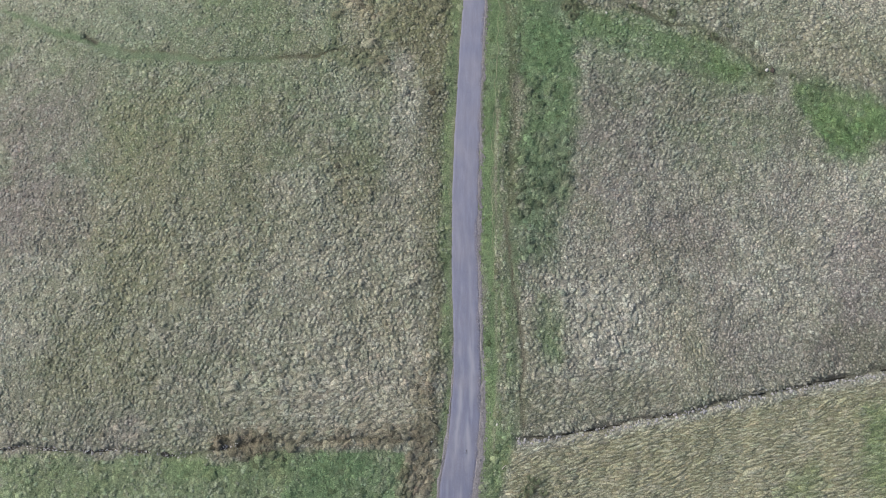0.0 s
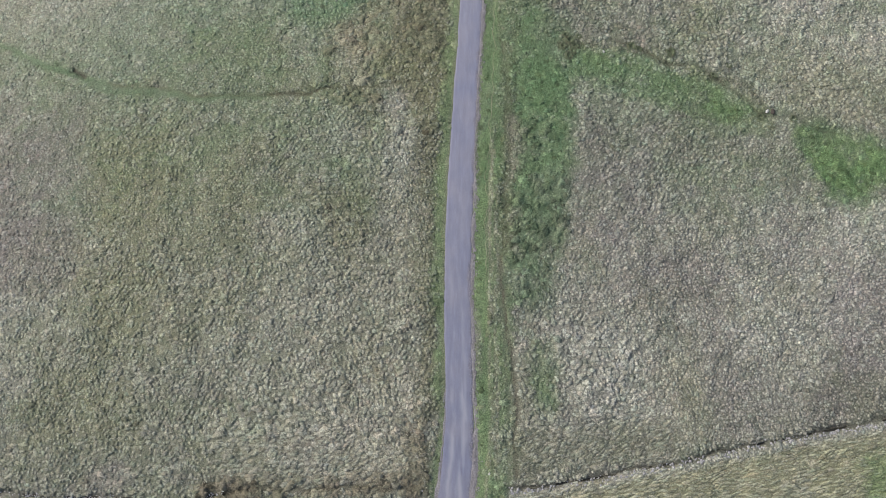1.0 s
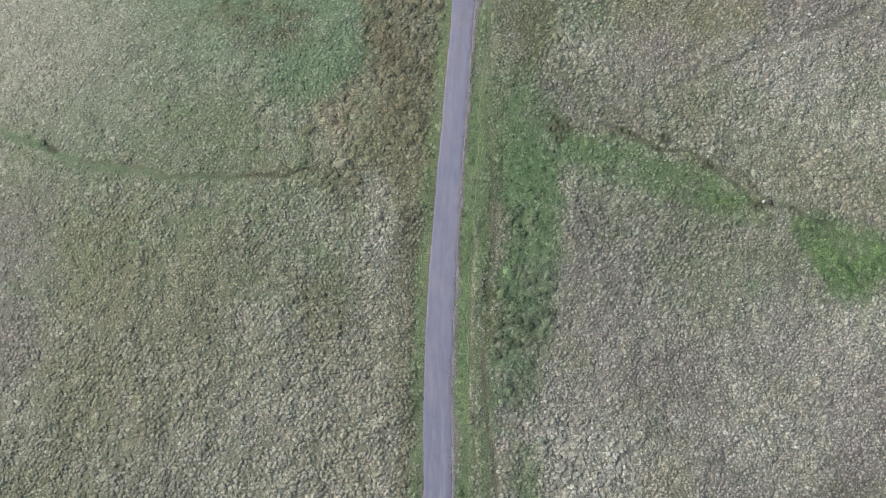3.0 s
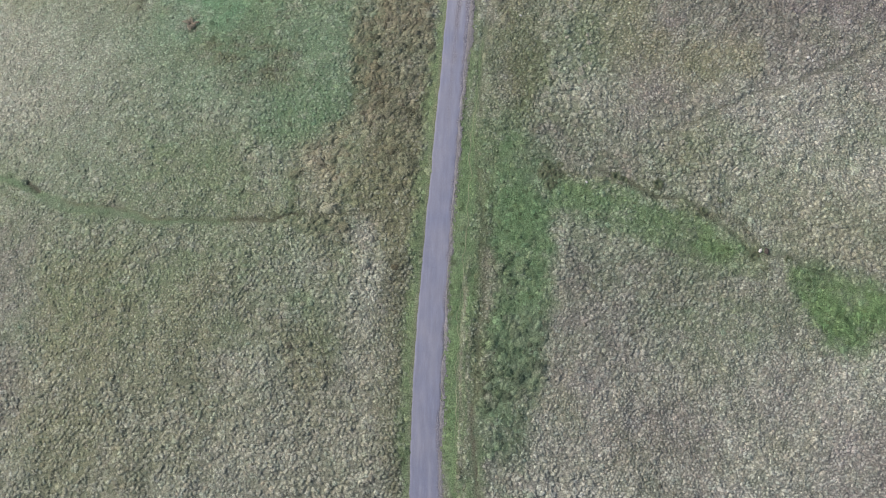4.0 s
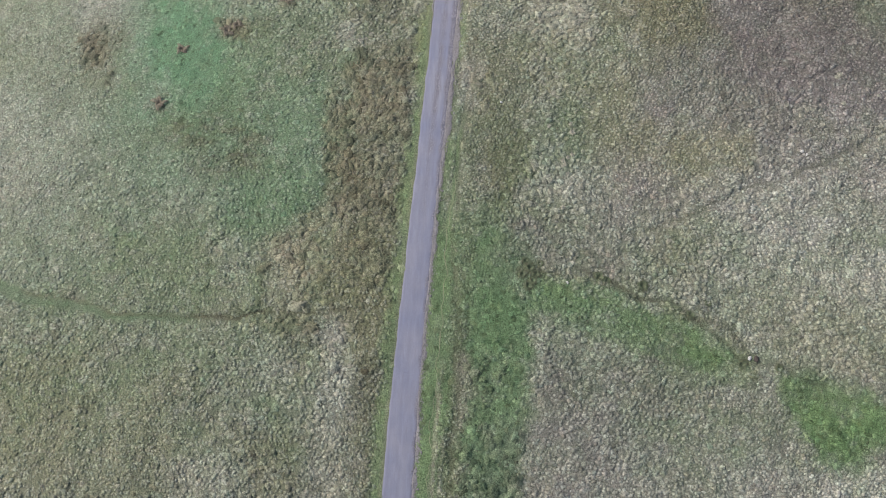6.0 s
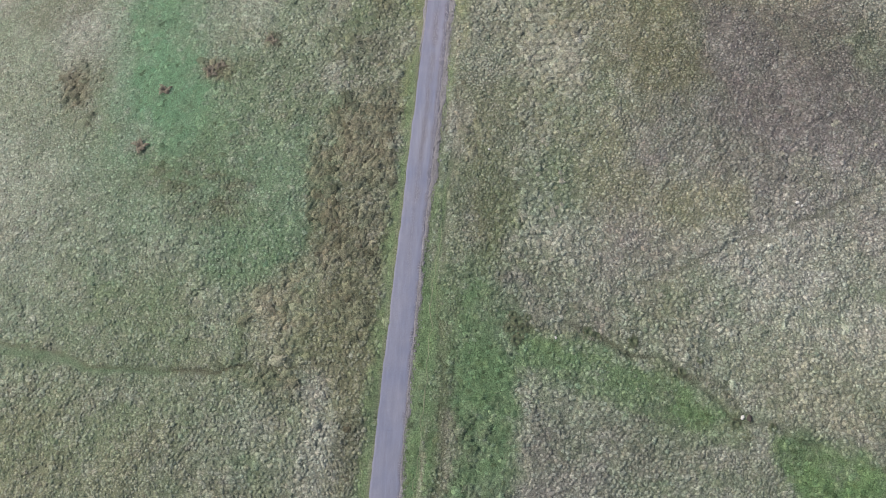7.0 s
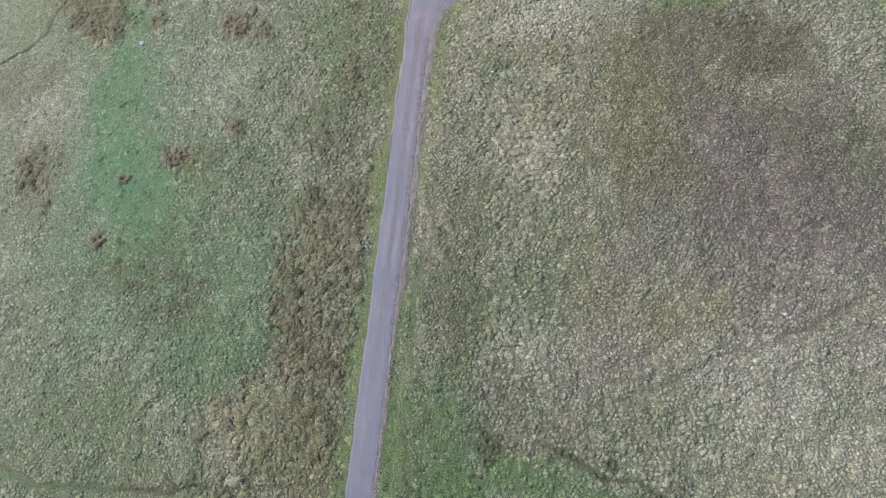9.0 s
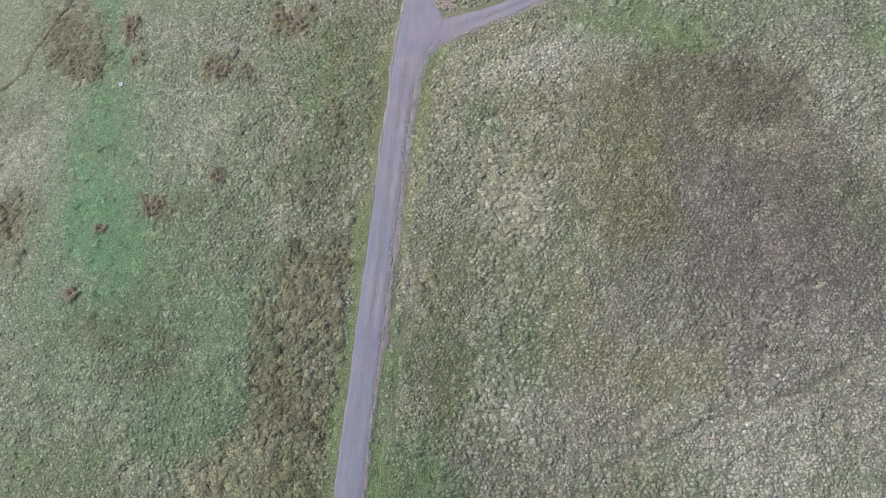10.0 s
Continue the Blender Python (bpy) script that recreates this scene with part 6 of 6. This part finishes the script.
x, y, g = along(WEST, 480, lambda g, n, i: g.normal(0, 0.30, n), 201)
scatter("brook_stones", x, y, hill(x, y) - 0.20 + 0.1 * np.abs(g.normal(0, 1, len(x))), g.lognormal(-3.0, 0.45, len(x)), GREY_STONE, "pale wet stones strewn along the brook bed", "stones", 202)
# tiny white pebbles added as the sparkle of light on the brook
x, y, g = along(WEST, 130, lambda g, n, i: g.normal(0, 0.22, n), 211)
scatter("brook_glints", x, y, hill(x, y) - 0.12 + 0.06 * g.random(len(x)), g.lognormal(-3.3, 0.35, len(x)), LICK, "small white pebbles standing for glints on the brook", "stones", 212)
x, y, g = along(EAST, 420, lambda g, n, i: 0.3 + g.normal(0, 0.2, n), 203)
scatter("ditch_stones", x, y, ground_height(x, y) + 0.03, g.lognormal(-2.4, 0.4, len(x)), GREY_STONE, "grey stones on the bank of the ditch", "stones", 204)
x, y, g = along(SHOULDER, 4200, lambda g, n, i: SHOULDER[i, 2] / 2 + flare(SHOULDER[i, 1]) + g.normal(0, 0.14, n) + g.uniform(-0.1, 1.15, n) * WIDE[i], 205)
scatter("loose_gravel", x, y, hill(x, y) + 0.03, g.lognormal(-3.1, 0.42, len(x)), GRAVEL, "loose pinkish gravel along the lane", "gravel", 206)
x, y, g = along(FORK, 420, lambda g, n, i: FORK[i, 2] / 2 + 0.3 + g.normal(0, 0.35, n), 213)
scatter("track_stones", x, y, ground_height(x, y) + 0.04, g.lognormal(-2.9, 0.4, len(x)), PINK_STONE, "loose pinkish stones beside the farm track", "gravel", 214)
g = np.random.default_rng(207)
u = g.random(420) * g.random(420)
x, y = 9.75 + 2.3 * g.random(420) * (1 - u) + g.normal(0, 0.12, 420), 108.5 + 2.4 * u + g.normal(0, 0.22, 420)
scatter("gravel_heap", x, y, hill(x, y) + 0.03 + 0.1 * g.random(420), g.lognormal(-2.75, 0.4, 420), PINK_STONE, "spilled heap of pinkish road stone at the junction", "gravel", 208)


# ---- single things ----
def stone(x, y, size, label, material=STONE, seed=0, name="stone"):
    bm = bmesh.new()
    bmesh.ops.create_icosphere(bm, subdivisions=3, radius=1.0)
    for v in bm.verts:
        q = v.co * 1.3 + Vector((seed * 3.1, seed * 1.7, 0))
        v.co = Vector((v.co.x * 1.25, v.co.y * 0.95, v.co.z * 0.8)) * (1 + 0.32 * noise.noise(q) + 0.1 * noise.noise(q * 3.3))
    me = bpy.data.meshes.new(name)
    bm.to_mesh(me)
    bm.free()
    me.materials.append(material)
    ob = new(name, me)
    z = float(ground_height(np.array([x]), np.array([y]))[0])
    ob.matrix_world = pose(x, y, z + size * 0.3, 0, 0, seed * 47) @ Matrix.Scale(size, 4)
    return tagged(ob, label, "stone", "scattered stones")


stone(37.55, 46.35, 0.19, "white boulder on the edge of a green flush", seed=1, name="boulder")
stone(38.2, 46.3, 0.26, "dark lump beside a white boulder", DARK_WOOD, 2, "boulder")
stone(12.1, 73.2, 0.13, "small white stone in brown grass", seed=3)
stone(43.9, 68.0, 0.17, "small pale stone in rough grass", seed=4)
stone(44.4, 67.7, 0.13, "small pale stone in rough grass", seed=5)
stone(19.2, 53.4, 0.13, "small pale stone by the peaty bank", seed=6)
stone(14.9, 93.9, 0.16, "small white stone among tussocks", seed=7)
stone(-1.3, 4.8, 0.11, "small white stone on the grass verge", seed=8)
stone(6.0, 6.6, 0.11, "small white stone on the grass verge", seed=9)


def branch(name, x, y, turn, length, thick, material, label, on_road=0.0):
    """A fallen branch: a bent, tapering stem and two side twigs."""
    z = float(ground_height(np.array([x]), np.array([y]))[0]) + on_road
    root = tagged(new(name), label, "branch")
    root.matrix_world = pose(x, y, z, 0, 0, turn)
    for kind, x0, ang, part_length, t in (("stem", -length / 2, 0, length, thick), ("twig", 0.0, 38, length * 0.35, thick * 0.5), ("twig", length * 0.15, -45, length * 0.3, thick * 0.45)):
        bm = bmesh.new()
        rings = []
        for k in range(6):
            u = k / 5
            r = t * (1 - 0.65 * u)
            c = Vector((x0 + part_length * u * math.cos(radians(ang)), part_length * u * math.sin(radians(ang)) + 0.06 * length * math.sin(u * 4), thick + 0.04 * math.sin(u * 3)))
            rings.append([bm.verts.new(c + Vector((0, r * math.cos(a), r * math.sin(a)))) for a in [j * math.pi / 3 for j in range(6)]])
        for a, b in zip(rings, rings[1:]):
            for j in range(6):
                bm.faces.new((a[j], a[(j + 1) % 6], b[(j + 1) % 6], b[j]))
        bm.faces.new(rings[0][::-1])
        bm.faces.new(rings[-1])
        part(kind, bm, material, root)
    return root


branch("fallen_branch", 6.9, 2.1, 40, 0.9, 0.06, WOOD, "bleached white branch lying on the verge")
branch("twig", 2.6, 3.7, 80, 0.5, 0.03, DARK_WOOD, "short dark twig lying on the tarmac", 0.15)


def lick_tub(x, y):
    z = float(ground_height(np.array([x]), np.array([y]))[0])
    root = tagged(new("lick_tub"), "pale blue plastic lick tub on green grass", "tub")
    root.matrix_world = pose(x, y, z + 0.05, 4, -5, 20) @ Matrix.Scale(0.75, 4)

    def turned(profile):
        bm = bmesh.new()
        rings = [[bm.verts.new((r * math.cos(a), r * math.sin(a), h)) for a in [k * math.pi / 12 for k in range(24)]] for r, h in profile]
        for a, b in zip(rings, rings[1:]):
            for j in range(24):
                bm.faces.new((a[j], a[(j + 1) % 24], b[(j + 1) % 24], b[j]))
        bm.faces.new(rings[0][::-1])
        bm.faces.new(rings[-1])
        return bm
    part("body", turned([(0.27, 0.0), (0.33, 0.30), (0.30, 0.30), (0.25, 0.03)]), TUB, root)
    part("rim", turned([(0.33, 0.27), (0.36, 0.28), (0.36, 0.31), (0.32, 0.315), (0.31, 0.29)]), TUB, root)
    part("mineral_block", turned([(0.24, 0.04), (0.285, 0.2), (0.26, 0.235), (0.15, 0.25)]), LICK, root, "white mineral block in the tub")


lick_tub(-28.1, 100.7)


def fan(n, spread, height, width, curl, seed):
    v, f, tip = blade_template(n, spread, height, width, curl, seed)
    bm = bmesh.new()
    vs = [bm.verts.new(c) for c in v]
    for t in f:
        bm.faces.new([vs[k] for k in t])
    return bm


def plain_plant(name, colours, grain=9.0):
    return speckled(name, colours[0], colours[1], colours[2], grain, broad=3.0)


RUSH_GREEN = plain_plant("rush_green", ((0.125, 0.155, 0.095), (0.2, 0.235, 0.145), (0.075, 0.095, 0.058)))
RUSH_DEAD = plain_plant("rush_dead_stems", ((0.13, 0.122, 0.08), (0.22, 0.2, 0.13), (0.07, 0.064, 0.04)))
FROND = plain_plant("bracken_frond_dead", ((0.185, 0.160, 0.124), (0.30, 0.265, 0.21), (0.11, 0.094, 0.074)))


def rush_clump():
    root = tagged(new("rush_clump"), "dark tall rush clump on a wet peaty bank", "rush clump", "rush clumps on the bank")
    part("stem_tuft", fan(110, 0.95, 0.4, 0.035, 0.45, 301), RUSH_GREEN, root)
    part("dead_tuft", fan(60, 1.05, 0.3, 0.04, 0.6, 302), RUSH_DEAD, root, "brown dead rush stems")
    return root


def bracken_clump():
    root = tagged(new("bracken_clump"), "collapsed clump of rusty dead bracken", "bracken", "bracken clumps on the slope")
    for k in range(9):
        bm = bmesh.new()
        a, reach = 2 * math.pi * k / 9 + 0.3 * math.sin(k * 5), 0.75 + 0.25 * math.sin(k * 3.7)
        spine = []
        for i in range(6):
            u = i / 5
            spine.append((Vector((reach * u * math.cos(a + 0.4 * u), reach * u * math.sin(a + 0.4 * u), 0.10 + 0.28 * math.sin(u * 2.6))), 0.22 * math.sin(0.35 + u * 2.6)))
        across = Vector((-math.sin(a), math.cos(a), 0))
        last = None
        for c, w in spine:
            row = [bm.verts.new(c - across * w + Vector((0, 0, -0.05))), bm.verts.new(c), bm.verts.new(c + across * w + Vector((0, 0, -0.05)))]
            if last:
                for j in (0, 1):
                    # leaflets: notched pairs along the stalk
                    mid = [(last[j].co + row[j].co) / 2, (last[j + 1].co + row[j + 1].co) / 2]
                    bm.faces.new((last[j], last[j + 1], bm.verts.new(mid[1]), bm.verts.new(mid[0] * 0.75 + last[j].co * 0.25)))
                    bm.faces.new((row[j], row[j + 1], last[j + 1]))
            last = row
        part("frond", bm, FROND, root)
    return root


def strew(make, places, seed):
    r, first = random.Random(seed), None
    for x, y, size in places:
        z = float(ground_height(np.array([x]), np.array([y]))[0])
        m = pose(x, y, z - 0.02, r.uniform(-6, 6), r.uniform(-6, 6), r.uniform(0, 360))
        if first is None:
            first = make()
            ob = first
            ob.matrix_world = m
        else:
            ob = copy_thing(first, m)
        ob.scale = (size, size, size * 0.9)


PALE_HEAD = plain_plant("bleached_tussock_head", ((0.31, 0.31, 0.255), (0.48, 0.47, 0.40), (0.18, 0.18, 0.135)), 7.0)
PALE_LEAF = plain_plant("bleached_tussock_leaves", ((0.42, 0.41, 0.34), (0.6, 0.58, 0.5), (0.24, 0.23, 0.17)), 8.0)


def pale_tussock():
    root = tagged(new("grass_tussock"), "large bleached tussock of moor grass", "tussock", "large pale tussocks")
    bm = bmesh.new()
    bmesh.ops.create_icosphere(bm, subdivisions=2, radius=0.42)
    for v in bm.verts:
        v.co = Vector((v.co.x, v.co.y, v.co.z * 0.7)) * (1 + 0.3 * noise.noise(v.co * 4.0))
    part("head", bm, PALE_HEAD, root)
    part("leaf_tuft", fan(46, 0.42, 0.36, 0.03, 0.6, 303), PALE_LEAF, root, "drooping bleached grass leaves")
    return root


# groups of large tussocks: middle, reach east to west and south to north, how many
TUSSOCKS = [(-3.6, 82.2, 2.1, 1.1, 9), (19.1, 100.7, 5.5, 2.5, 8), (44.9, 72.1, 0.8, 0.8, 3), (19.5, 63.9, 1.2, 3.1, 6), (22.5, 97.9, 0.6, 1.1, 2), (20.2, 15.9, 1.2, 2.5, 4), (-19.8, 11.9, 3.2, 1.5, 4), (17.8, 75.3, 1.1, 1.5, 4), (-12.9, 94.2, 1.1, 1.7, 3), (19.1, 84.8, 3.9, 2.8, 18), (-25.3, 11.6, 8.8, 4.3, 24), (37.3, 20.9, 3.2, 2.5, 9), (38.5, 60.4, 14.7, 3.6, 14), (48.1, 73.7, 5.5, 3.5, 9), (18.9, 66.1, 1.9, 4.8, 8), (-39.4, 94.2, 6.4, 6.4, 10), (17.8, 15.9, 4.2, 2.5, 8), (-43.7, 66.5, 6.9, 8.0, 9), (-4.2, 42.3, 2.0, 4.8, 5)]
chance = random.Random(404)
strew(pale_tussock, [(x + chance.uniform(-a, a), y + chance.uniform(-b, b), chance.uniform(0.4, 0.72)) for x, y, a, b, n in TUSSOCKS for _ in range(n)], 403)
strew(rush_clump, [(9.5, -0.3, 0.8), (10.4, 0.6, 0.6), (8.9, -1.2, 0.75), (11.2, -0.7, 0.55), (9.8, 0.9, 0.5), (15.4, 54.9, 0.62), (15.2, 53.0, 0.55), (22.5, 54.1, 0.63), (23.3, 53.8, 0.49), (26.9, 53.3, 0.63), (31.7, 50.5, 0.56), (36.8, 45.7, 0.56), (40.4, 45.4, 0.49), (16.0, 54.2, 0.5), (33.5, 51.7, 0.42), (14.6, 54.2, 0.5), (15.7, 53.5, 0.45), (14.9, 55.6, 0.42), (16.4, 55.3, 0.4)], 401)
strew(bracken_clump, [(-29.7, 110.9, 0.9), (-28.9, 108.4, 1.06), (-29.2, 109.7, 1.23), (-27.1, 104.1, 0.94), (-16.7, 102.2, 1.1), (-15.1, 101.1, 1.27), (-11.6, 100.8, 0.98), (-9.1, 108.8, 1.15), (-6.4, 107.2, 1.31), (-7.9, 108.2, 1.02), (-20.5, 83.8, 1.19), (-19.3, 84.5, 0.9), (-25.9, 81.6, 1.06), (-27.5, 74.3, 1.23), (-13.4, 87.4, 0.94), (-36.7, 105.6, 1.1), (-32.6, 103.5, 1.27), (-33.9, 102.4, 0.98)], 402)
